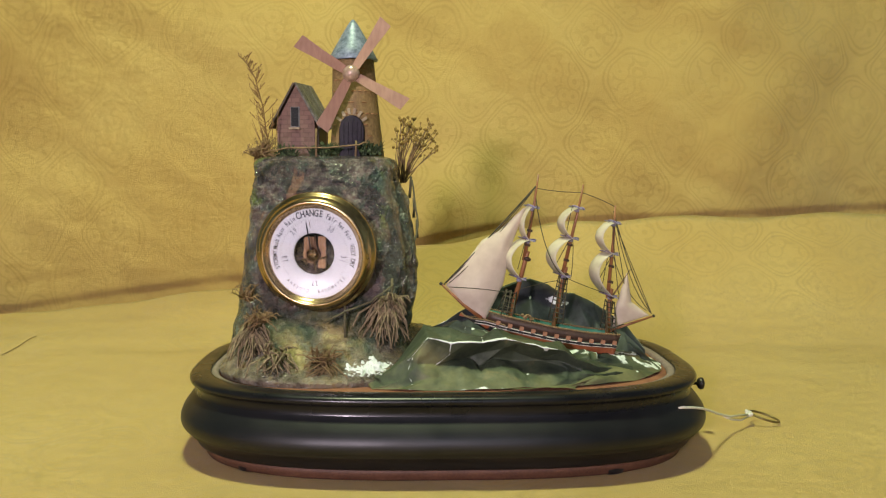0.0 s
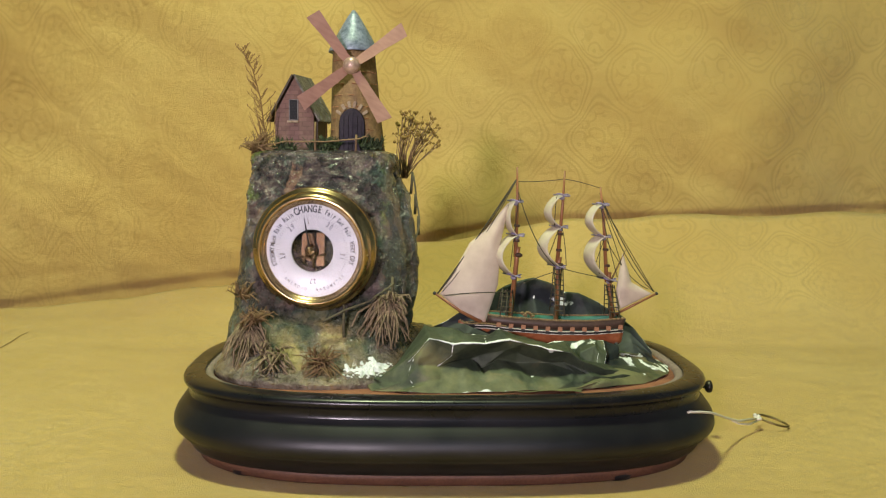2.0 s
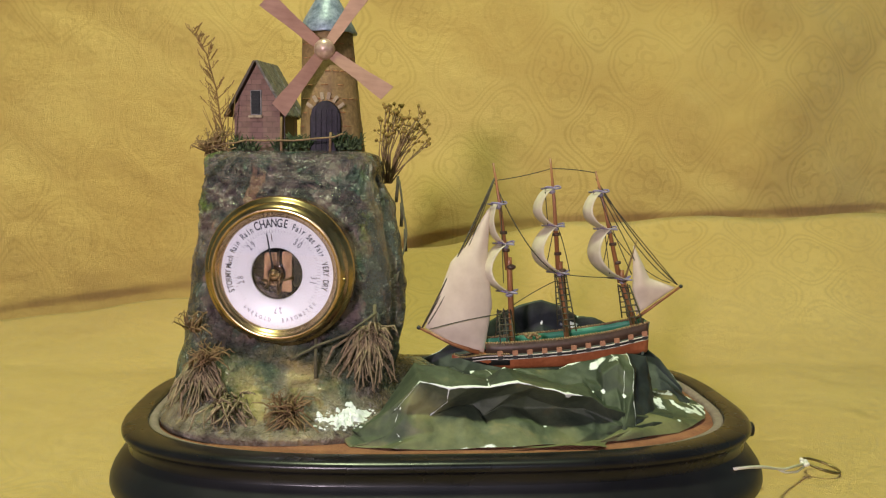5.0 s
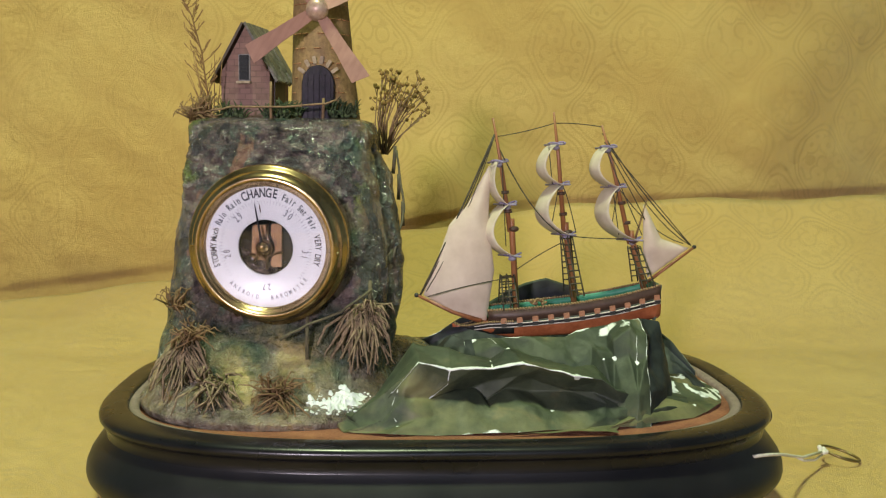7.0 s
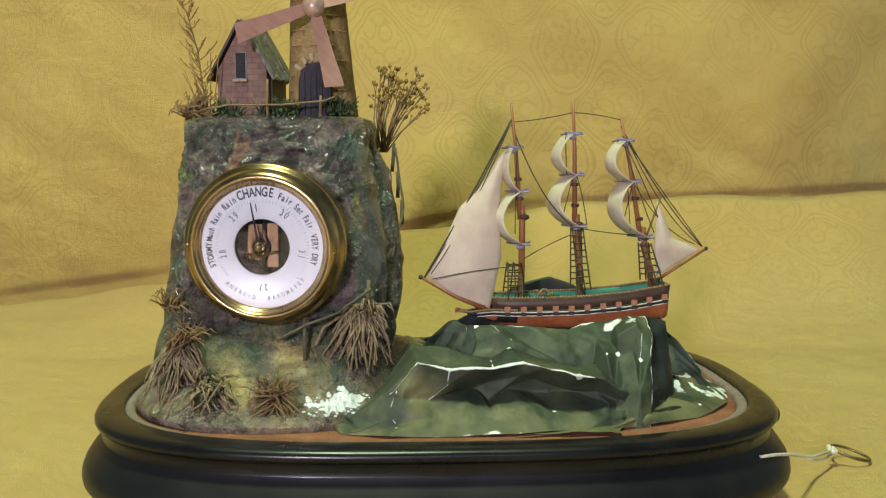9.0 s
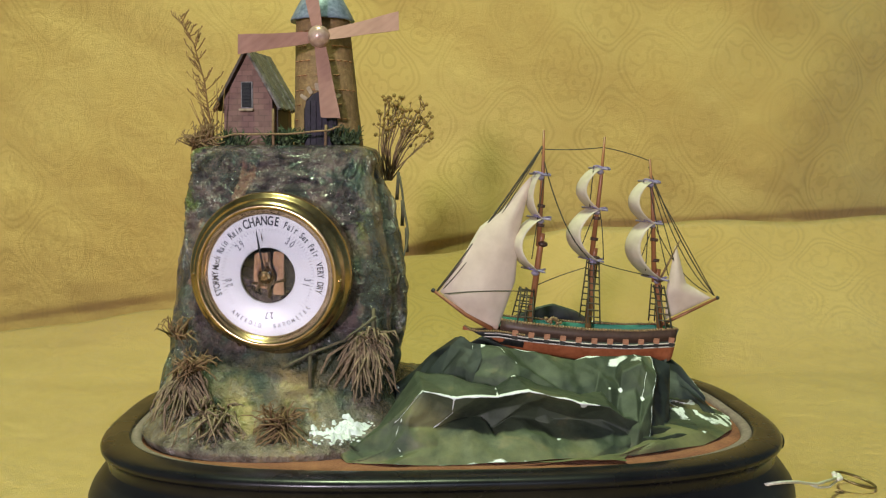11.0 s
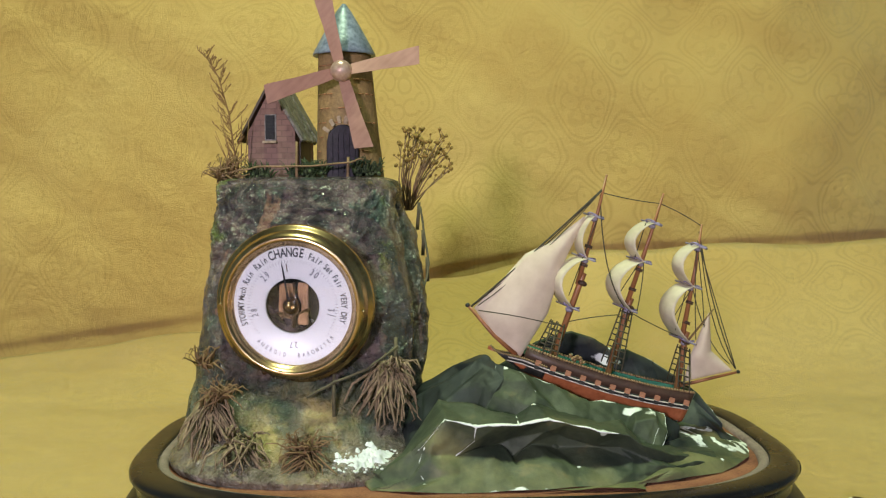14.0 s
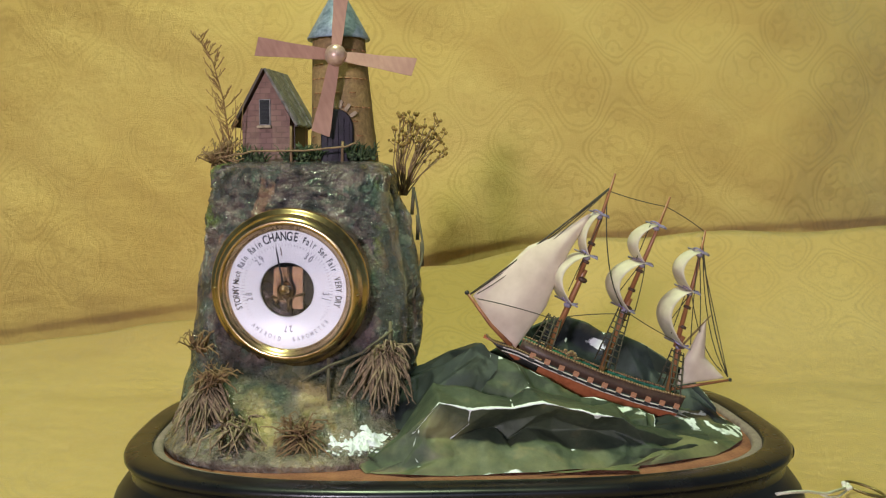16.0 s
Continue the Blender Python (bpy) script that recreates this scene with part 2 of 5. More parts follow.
STONE = simple("pale_stone", (0.26, 0.19, 0.12), (0.42, 0.33, 0.23), 150, 0.7)
TWIG = simple("dry_twig", (0.14, 0.085, 0.038), (0.28, 0.18, 0.085), 120, 0.75)
STRAW = simple("dry_straw", (0.10, 0.070, 0.038), (0.34, 0.255, 0.15), 120, 0.75)
RUST_GRASS = simple("rust_grass", (0.16, 0.092, 0.04), (0.26, 0.165, 0.075), 120, 0.8)
BUD = simple("dry_bud", (0.17, 0.105, 0.020), (0.36, 0.24, 0.055), 200, 0.8, 0, 0.6, 600)
MOSS = simple("moss", (0.016, 0.030, 0.018), (0.085, 0.115, 0.040), 160, 0.9, 0, 0.8, 500)
FOAM = simple("white_foam_plaster", (0.62, 0.66, 0.66), (0.82, 0.84, 0.84), 120, 0.6, 0, 0.8, 350, dist=0.001)
FELT = simple("red_brown_felt", (0.17, 0.055, 0.032), (0.36, 0.15, 0.075), 50, 0.85, 0, 0.5, 700)
ORANGE = simple("orange_brown_board", (0.28, 0.12, 0.05), (0.40, 0.19, 0.085), 35, 0.7, 0, 0.4, 300)
CHENILLE = simple("dusty_pink_felt", (0.17, 0.12, 0.105), (0.28, 0.215, 0.19), 100, 0.9, 0, 0.7, 700)
HULL_RED = simple("orange_red_paint", (0.27, 0.075, 0.028), (0.40, 0.125, 0.05), 90, 0.45, 0, 0.3, 350)
HULL_DARK = simple("brown_black_paint", (0.045, 0.024, 0.018), (0.085, 0.045, 0.03), 90, 0.5)
HULL_BLACK = simple("black_paint", (0.012, 0.012, 0.012), (0.03, 0.028, 0.026), 90, 0.45)
WHITE_PAINT = simple("ivory_paint", (0.55, 0.50, 0.42), (0.70, 0.66, 0.56), 90, 0.5)
PORT = simple("port_brown", (0.32, 0.14, 0.07), (0.42, 0.20, 0.105), 150, 0.55)
DECK = simple("green_deck", (0.035, 0.19, 0.115), (0.06, 0.26, 0.165), 60, 0.5)
MAST = wood("red_brown_mast", (0.20, 0.075, 0.032), (0.34, 0.145, 0.06), 0.4)
SAIL = simple("cream_sailcloth", (0.52, 0.42, 0.32), (0.68, 0.58, 0.46), 28, 0.6, 0, 0.15, 70)
SAIL_PAPER = simple("ivory_curled_sail", (0.46, 0.39, 0.29), (0.62, 0.55, 0.43), 60, 0.55, 0, 0.1, 90)
YARD = simple("lilac_grey_yard", (0.15, 0.13, 0.20), (0.34, 0.30, 0.40), 150, 0.5)
LILAC_WIRE = simple("lilac_wire", (0.16, 0.13, 0.27), (0.30, 0.26, 0.44), 200, 0.4)
ROPE = simple("dark_rope", (0.04, 0.035, 0.022), (0.10, 0.085, 0.05), 300, 0.8)
GOLD_BEAD = simple("brown_gold_bead", (0.16, 0.10, 0.045), (0.32, 0.21, 0.10), 300, 0.5)
STRING = simple("white_string", (0.60, 0.57, 0.48), (0.78, 0.75, 0.66), 300, 0.85)
IRON = simple("dark_iron", (0.03, 0.028, 0.026), (0.07, 0.06, 0.05), 120, 0.4, 0.7)
RING_METAL = simple("dull_brass_ring", (0.16, 0.12, 0.05), (0.26, 0.20, 0.09), 120, 0.4, 0.8)
PLASTER = simple("blue_grey_room_plaster", (0.27, 0.33, 0.42), (0.33, 0.39, 0.48), 3, 0.9)

glass = Mat("clear_glass", 0.02)
glass.b.inputs["Transmission Weight"].default_value = 1.0
glass.b.inputs["IOR"].default_value = 1.45
GLASS = glass.m

# ---- mesh helpers ----


def part(name, bm, material, parent=None, label="", smooth=True, m=None):
    """Links a bmesh as one mesh object."""
    bmesh.ops.recalc_face_normals(bm, faces=bm.faces)
    me = bpy.data.meshes.new(name)
    bm.to_mesh(me)
    bm.free()
    for p in me.polygons:
        p.use_smooth = smooth
    me.materials.append(material)
    ob = new(name, me)
    if parent:
        ob.parent = parent
    if m is not None:
        ob.matrix_basis = m
    if label:
        tagged(ob, label)
    return ob


def thing(name, m, label, category, group=""):
    ob = new(name)
    ob.empty_display_size = 0.01
    ob.matrix_basis = m
    return tagged(ob, label, category, group)


def lerp(table, x):
    """Piecewise linear value of a table of (x, value)."""
    return float(np.interp(x, [p[0] for p in table], [p[1] for p in table]))


def smooth_step(a, b, x):
    t = min(1.0, max(0.0, (x - a) / (b - a)))
    return t * t * (3 - 2 * t)


def oval(a, b, n, count):
    out = []
    for i in range(count):
        w = 2 * math.pi * i / count
        c, s = math.cos(w), math.sin(w)
        out.append((a * math.copysign(abs(c) ** (2 / n), c), b * math.copysign(abs(s) ** (2 / n), s)))
    return out


def loft(bm, rings, cap_first=False, cap_last=False, closed=True):
    rows = [[bm.verts.new(p) for p in r] for r in rings]
    for r0, r1 in zip(rows, rows[1:]):
        k = len(r0)
        for i in range(k if closed else k - 1):
            j = (i + 1) % k
            bm.faces.new((r0[i], r0[j], r1[j], r1[i]))
    if cap_first:
        bm.faces.new(rows[0])
    if cap_last:
        bm.faces.new(rows[-1])
    return rows


def tube(bm, pts, r0, r1=None, sides=6):
    """A round rod along the points, tapering from r0 to r1."""
    r1 = r0 if r1 is None else r1
    pts = [Vector(p) for p in pts]
    rings = []
    side = None
    for i, p in enumerate(pts):
        d = (pts[min(i + 1, len(pts) - 1)] - pts[max(i - 1, 0)]).normalized()
        if side is None:
            side = d.cross(Vector((0.31, 0.77, 0.56))).normalized()
        side = (side - d * side.dot(d)).normalized()
        up = d.cross(side)
        r = r0 + (r1 - r0) * i / max(1, len(pts) - 1)
        rings.append([p + (side * math.cos(2 * math.pi * k / sides) + up * math.sin(2 * math.pi * k / sides)) * r for k in range(sides)])
    loft(bm, rings, True, True)


def sag(p, q, drop, n=8):
    p, q = Vector(p), Vector(q)
    return [p.lerp(q, i / n) - Vector((0, 0, drop * 4 * (i / n) * (1 - i / n))) for i in range(n + 1)]


def box(bm, cx, cy, cz, sx, sy, sz, bevel=0.0, turn=None):
    r = bmesh.ops.create_cube(bm, size=1.0)
    mtx = Matrix.Translation((cx, cy, cz)) @ (turn or Matrix()) @ Matrix.Diagonal((sx, sy, sz, 1))
    bmesh.ops.transform(bm, matrix=mtx, verts=r["verts"])
    if bevel:
        edges = list({e for v in r["verts"] for e in v.link_edges})
        bmesh.ops.bevel(bm, geom=edges, offset=bevel, segments=2, affect="EDGES")


def blob(bm, x, y, z, r, sub=1, squash=1.0):
    q = bmesh.ops.create_icosphere(bm, subdivisions=sub, radius=r)
    for v in q["verts"]:
        d = 1 + 0.25 * noise.noise(v.co * (1.5 / r) + Vector((x, y, z)) * 900)
        v.co = Vector((x + v.co.x * d, y + v.co.y * d, z + v.co.z * d * squash))


def revolve(bm, profile, count=96):
    """Turns (radius, y) round the y axis."""
    loft(bm, [[(r * math.cos(2 * math.pi * i / count), y, r * math.sin(2 * math.pi * i / count)) for i in range(count)] for r, y in profile])


def set_attr(ob, name, values):
    a = ob.data.attributes.new(name, "FLOAT", "POINT")
    a.data.foreach_set("value", values)


# ---- the room and the cloth ----
def room():
    def wall(name, cx, cy, cz, sx, sy, sz):
        bm = bmesh.new()
        box(bm, cx, cy, cz, sx, sy, sz)
        tagged(part(name, bm, PLASTER, smooth=False), "plain plastered room surface", "wall", kind="structure")

    wall("wall_north", 0, 2.55, 0.85, 5.0, 0.1, 3.4)
    wall("wall_south", 0, -2.45, 0.85, 5.0, 0.1, 3.4)
    wall("wall_east", 2.45, 0.05, 0.85, 0.1, 4.9, 3.4)
    wall("wall_west", -2.45, 0.05, 0.85, 0.1, 4.9, 3.4)
    wall("floor", 0, 0.05, -0.80, 4.8, 4.9, 0.1)
    wall("ceiling", 0, 0.05, 2.5, 4.8, 4.9, 0.1)


CREST = [(-1.4, -0.06), (-0.735, 0.010), (-0.588, 0.033), (-0.37, 0.061), (-0.30, 0.069), (0.021, 0.138), (0.15, 0.162), (0.265, 0.171), (0.519, 0.180), (0.845, 0.193), (1.4, 0.21)]


def table_height(x, y):
    crest = lerp(CREST, x) + 0.003 * noise.noise(Vector((x * 6, 1, 2)))
    t = max(0.0, min(1.0, (y - 1.40) / 0.28))
    z = crest * (0.35 * t + 0.65 * t * t)
    if y > 1.68:
        z -= (y - 1.68) * 2.2
    wrinkle = 0.010 * noise.noise(Vector((x * 3.0, y * 5.0, 4))) + 0.005 * noise.noise(Vector((x * 9, y * 11, 9)))
    away = smooth_step(0.30, 0.60, math.hypot(x * 0.72, y - 0.885))
    away = max(away, smooth_step(0.30, 0.36, abs(x)) * 0.4)
    return z + (wrinkle - 0.001) * away * (0.4 + smooth_step(1.2, 1.6, y))


def wall_offset(x, z):
    """How far the hanging cloth stands forward."""
    f = 0.030 * noise.noise(Vector((x * 2.2 + z * 1.8, z * 1.1, 3))) + 0.010 * noise.noise(Vector((x * 6 - z * 4, z * 3, 8))) + 0.004 * noise.noise(Vector((x * 15 + z * 9, z * 8, 1)))
    # slack diagonal folds falling from the upper corners
    d = 0.55 * x + z
    f += 0.010 * noise.noise(Vector((d * 7, (x - z) * 1.2, 5))) + 0.0035 * noise.noise(Vector((d * 19, (x - z) * 3, 7)))
    f += 0.012 * math.exp(-((x - 0.02 - (z - 0.17) * 0.75) / 0.035) ** 2) * smooth_step(0.36, 0.18, z)
    f += 0.020 * math.exp(-((x + 0.30 - (z - 0.1) * 0.45) / 0.05) ** 2) * smooth_step(0.45, 0.12, z)
    # a slack bulge that tucks in behind the tablecloth's edge
    over = z - lerp(CREST, x)
    f += 0.007 * smooth_step(-0.004, 0.014, over) * smooth_step(0.34, 0.05, over)
    f += 0.006 * math.exp(-((over - 0.045) / 0.010) ** 2) * noise.noise(Vector((x * 5, 2, 2)))
    # the cloth comes forward at one side and falls back at the other
    f += 0.085 * smooth_step(-0.42, -0.85, x) * smooth_step(0.28, 0.60, z) - 0.050 * smooth_step(0.60, 0.88, x)
    return f


def cloths():
    bm = bmesh.new()
    xs = np.linspace(-1.5, 1.5, 151)
    ys = list(np.linspace(-0.45, 1.2, 60)) + list(np.linspace(1.22, 1.76, 55))
    loft(bm, [[(x, y, table_height(x, y)) for x in xs] for y in ys], closed=False)
    ob = part("tablecloth", bm, CLOTH)
    tagged(ob, "golden yellow damask cloth spread over the table", "cloth", kind="structure")
    bm = bmesh.new()
    zs = list(np.linspace(-0.10, 0.30, 90)) + list(np.linspace(0.31, 1.4, 90))
    loft(bm, [[(x, 1.775 - wall_offset(x, z) + 0.05 * max(0, z - 0.2), z) for x in xs] for z in zs], closed=False)
    ob = part("backdrop", bm, CLOTH)
    tagged(ob, "golden yellow damask cloth hung behind with soft folds", "cloth", kind="structure")
    bm = bmesh.new()
    box(bm, 0, 0.66, -0.045, 3.0, 2.2, 0.06, 0.005)
    tagged(part("table_board", bm, DARKWOOD, smooth=False), "plain board under the yellow cloth", "table", kind="structure")


# ---- the oval base ----
BASE = pose(0.0070, 0.915, 0, 0, 0, -1.0)
BASE_A, BASE_B, BASE_N = 0.2418, 0.1800, 3.0


def oval_base():
    base = thing("oval_base", BASE, "black lacquered oval wooden base with bulging moulded sides", "base")

    def ring(d, z, n=160):
        return [(x, y, z) for x, y in oval(BASE_A + d, BASE_B + d, BASE_N, n)]

    bm = bmesh.new()
    prof = [(-0.030, 0.0125), (-0.0030, 0.0130), (-0.0010, 0.0142), (0.0004, 0.0170), (0.0024, 0.0205), (0.0056, 0.0240), (0.0082, 0.0262), (0.0092, 0.0275), (0.0094, 0.0284),
            (0.0114, 0.0300), (0.0128, 0.0325), (0.0135, 0.0358), (0.0131, 0.0400), (0.0112, 0.0450), (0.0082, 0.0495), (0.0048, 0.0540), (0.0018, 0.0575), (0.0002, 0.0605)]
    loft(bm, [ring(d, z) for d, z in prof])
    part("plinth", bm, WORN_LACQUER, base)
    bm = bmesh.new()
    prof = [(0.0002, 0.0605), (-0.0004, 0.0630), (0.0000, 0.0660), (0.0012, 0.0686), (0.0016, 0.0694), (0.0034, 0.0700), (0.0046, 0.0720), (0.0047, 0.0742), (0.0036, 0.0762),
            (0.0020, 0.0772), (0.0014, 0.0775), (-0.0004, 0.0783), (-0.0060, 0.0788), (-0.0115, 0.0789), (-0.0134, 0.0785), (-0.0142, 0.0774), (-0.0144, 0.0700)]
    loft(bm, [ring(d, z) for d, z in prof])
    part("rim", bm, LACQUER, base)
    bm = bmesh.new()
    loft(bm, [ring(-0.0144, 0.0700), ring(-0.0147, 0.0762), ring(-0.0160, 0.0770), ring(-0.0185, 0.0768), ring(-0.0205, 0.0760), ring(-0.0215, 0.0745), ring(-0.0218, 0.0700)])
    part("felt_strip", bm, CHENILLE, base, "dusty pinkish-grey felt strip lying inside the rim")
    bm = bmesh.new()
    loft(bm, [ring(-0.0210, 0.0690), ring(-0.0225, 0.0738), ring(-0.0340, 0.0742), ring(-0.08, 0.0742)], cap_last=True)
    part("top_board", bm, FELT, base, "worn red-brown board inside the rim")
    bm = bmesh.new()
    loft(bm, [ring(-0.013, 0.0012), ring(-0.009, 0.0030), ring(-0.007, 0.0080), ring(-0.006, 0.0129), ring(-0.05, 0.0132)], True, True)
    part("bottom_board", bm, simple("bare_reddish_wood", (0.07, 0.028, 0.018), (0.14, 0.06, 0.035), 40, 0.6), base, "bare reddish wood underside")
    foot = None
    for x, y in ((-0.172, -0.124), (0.142, -0.140), (-0.168, 0.125), (0.168, 0.125)):
        if foot is None:
            bm = bmesh.new()
            loft(bm, [[(r * math.cos(a * math.pi / 12), r * math.sin(a * math.pi / 12), z) for a in range(24)]
                      for r, z in ((0.010, 0.0004), (0.017, 0.002), (0.019, 0.006), (0.016, 0.0098))], True, True)
            foot = part("foot", bm, LACQUER, base, "turned black bun foot", m=pose(x, y, 0))
        else:
            o = new("foot", foot.data)
            o.parent, o.matrix_basis = base, pose(x, y, 0)
            tagged(o, "turned black bun foot")
    # winding knob and pull cord
    bm = bmesh.new()
    tube(bm, [(0.236, -0.018, 0.0527), (0.259, -0.018, 0.0527)], 0.0016, sides=10)
    part("knob_stem", bm, IRON, base)
    bm = bmesh.new()
    rings = [[(x - 0.0085, -0.018 + r * math.cos(a * math.pi / 10), 0.0527 + r * math.sin(a * math.pi / 10)) for a in range(20)]
             for x, r in ((0.2665, 0.0025), (0.268, 0.0050), (0.2700, 0.0062), (0.2725, 0.0060), (0.2738, 0.0035))]
    loft(bm, rings, True, True)
    part("knob", bm, IRON, base, "small black turned stop knob")


def pull_cord():
    cord = thing("pull_cord", pose(0, 0, 0), "white pull string with a dull brass ring, hanging from the base", "cord")
    p = [(0.210, 0.7790, 0.0545), (0.2150, 0.7770, 0.0560), (0.2285, 0.7890, 0.0530), (0.2435, 0.8050, 0.0480), (0.258, 0.829, 0.0400), (0.275, 0.857, 0.0300), (0.298, 0.888, 0.0190), (0.330, 0.922, 0.0125)]
    bm = bmesh.new()
    tube(bm, p, 0.0012, sides=7)
    tube(bm, [(0.288, 0.876, 0.0225), (0.300, 0.890, 0.0155), (0.316, 0.906, 0.0105), (0.329, 0.920, 0.0105)], 0.0010, sides=6)
    part("string", bm, STRING, cord)
    bm = bmesh.new()
    for i in range(9):
        blob(bm, 0.330 + random.uniform(-0.003, 0.004), 0.922 + random.uniform(-0.003, 0.003), 0.0125 + random.uniform(-0.002, 0.003), 0.0024)
    part("knot", bm, STRING, cord)
    bm = bmesh.new()
    c, rad = Vector((0.3505, 0.932, 0.0075)), 0.0168
    ux, uy = Vector((0.94, 0.10, -0.27)).normalized(), Vector((-0.08, 0.99, 0.09)).normalized()
    rings = []
    for i in range(40):
        w = 2 * math.pi * i / 40
        d = ux * math.cos(w) + uy * math.sin(w) * 0.85
        nrm = ux.cross(uy)
        rings.append([c + d * rad + (d * math.cos(2 * math.pi * k / 8) + nrm * math.sin(2 * math.pi * k / 8)) * 0.0012 for k in range(8)])
    loft(bm, rings + [rings[0]])
    bmesh.ops.remove_doubles(bm, verts=bm.verts, dist=1e-6)
    part("pull_ring", bm, RING_METAL, cord, "dull brass pull ring")


def lint():
    """A stray stalk on the cloth."""
    bm = bmesh.new()
    tube(bm, [(x, y, table_height(x, y) + 0.0012) for x, y in ((-0.606, 1.352), (-0.607, 1.385), (-0.605, 1.420), (-0.604, 1.455), (-0.602, 1.480))], 0.0007, 0.0004, 5)
    tagged(part("stray_stalk", bm, TWIG), "thin dry stalk lying on the yellow cloth", "stalk")


# ---- the rock ----
ROCK_LEVELS = [  # z, left, right, front, back, squareness
    (0.0716, -0.211, -0.004, 0.787, 0.992, 2.3), (0.0790, -0.213, -0.003, 0.785, 0.994, 2.3), (0.0825, -0.210, -0.010, 0.790, 0.992, 2.3),
    (0.0870, -0.207, -0.022, 0.806, 0.996, 2.7), (0.098, -0.204, -0.030, 0.826, 0.994, 3.2), (0.115, -0.201, -0.031, 0.838, 0.994, 3.8),
    (0.130, -0.198, -0.029, 0.848, 0.994, 4.0), (0.155, -0.195, -0.025, 0.854, 0.994, 4.2), (0.19, -0.190, -0.026, 0.860, 0.994, 4.4),
    (0.23, -0.185, -0.032, 0.872, 0.995, 4.6), (0.258, -0.182, -0.037, 0.884, 0.996, 4.8), (0.272, -0.181, -0.039, 0.892, 0.998, 5.0),
    (0.279, -0.180, -0.043, 0.900, 0.995, 5.0), (0.2815, -0.174, -0.050, 0.910, 0.988, 4.6), (0.2825, -0.150, -0.075, 0.930, 0.970, 3.5), (0.2828, -0.12, -0.11, 0.945, 0.955, 2.5)]


def rock_surface(z, w):
    cols = list(zip(*ROCK_LEVELS))
    left, right, front, back, n = (float(np.interp(z, cols[0], c)) for c in cols[1:])
    x, y = oval((right - left) / 2, (back - front) / 2, n, 1)[0]
    c, s = math.cos(w), math.sin(w)
    x = (left + right) / 2 + (right - left) / 2 * math.copysign(abs(c) ** (2 / n), c)
    y = (front + back) / 2 + (back - front) / 2 * math.copysign(abs(s) ** (2 / n), s)
    return Vector((x, y, z))


def rock_hill():
    bm = bmesh.new()
    zs = []
    for (z0, *_), (z1, *_) in zip(ROCK_LEVELS, ROCK_LEVELS[1:]):
        k = max(2, int((z1 - z0) / 0.0017))
        zs += [z0 + (z1 - z0) * i / k for i in range(k)]
    zs.append(ROCK_LEVELS[-1][0])
    count = 300
    rings = []
    for z in zs:
        row = []
        mid = Vector((-0.115, 0.93, z))
        amp = smooth_step(0.074, 0.10, z) * 0.75 + 0.25
        top = smooth_step(0.2795, 0.2826, z)
        for i in range(count):
            w = 2 * math.pi * i / count
            p = rock_surface(z, w)
            d = (p - mid).normalized() * (1 - top) + Vector((0, 0, 1)) * top
            q = p * 28
            f = -0.0012 + 0.0022 * noise.noise(q) + 0.0016 * noise.noise(q * 2.3 + Vector((5, 1, 2))) + 0.0010 * noise.noise(q * 5.1)
            rough = 0.35 + 0.65 * smooth_step(0.215, 0.240, z)
            if p.x > -0.056:
                rough = 0.22
            f += rough * (0.0052 * (0.3 - abs(noise.noise(q * 2.9 + Vector((1, 4, 2))))) + 0.0046 * (0.3 - abs(noise.noise(q * 6.5))) + 0.0014 * noise.noise(q * 14))
            # the buttress and the gully on the seaward side
            side = math.exp(-((w - 5.93) / 0.10) ** 2) if w > 3 else 0.0
            f -= 0.006 * side * smooth_step(0.10, 0.14, z) * smooth_step(0.279, 0.25, z)
            butt = math.exp(-((w - 6.20) / 0.13) ** 2) if w > 3 else math.exp(-((w + 0.083) / 0.13) ** 2)
            f += 0.007 * butt * smooth_step(0.09, 0.13, z) * smooth_step(0.262, 0.235, z)
            # a lip along the top edge
            f += 0.002 * smooth_step(0.262, 0.272, z) * (1 - top)
            row.append(p + d * f * amp * (1 - 0.75 * top))
        rings.append(row)
    loft(bm, rings, True, True)
    tagged(part("rock_hill", bm, ROCK), "painted papier-mache cliff in green, brown and ochre", "rock")


def shore_bank():
    """A low ochre bank that joins the rock to the sea at the back."""
    bm = bmesh.new()
    rows = []
    for i in range(46):
        x = -0.050 + 0.075 * i / 45
        top = lerp([(-0.050, 0.116), (-0.030, 0.1115), (-0.005, 0.1060), (0.012, 0.096), (0.025, 0.078)], x)
        row = []
        for j in range(40):
            y = 0.862 + 0.118 * j / 39
            f = smooth_step(0.862, 0.925, y) if y < 0.93 else smooth_step(0.980, 0.938, y)
            q = Vector((x, y, 0)) * 90
            z = 0.0735 + (top - 0.0735) * (0.35 * min(1, f * 4) + 0.65 * f) + (0.0022 * noise.noise(q) + 0.0012 * noise.noise(q * 2.7)) * min(1, f * 5)
            row.append((x, y, z))
        rows.append(row)
    loft(bm, rows, closed=False)
    tagged(part("shore_bank", bm, ROCK), "low ochre and brown painted bank beside the sea", "rock")


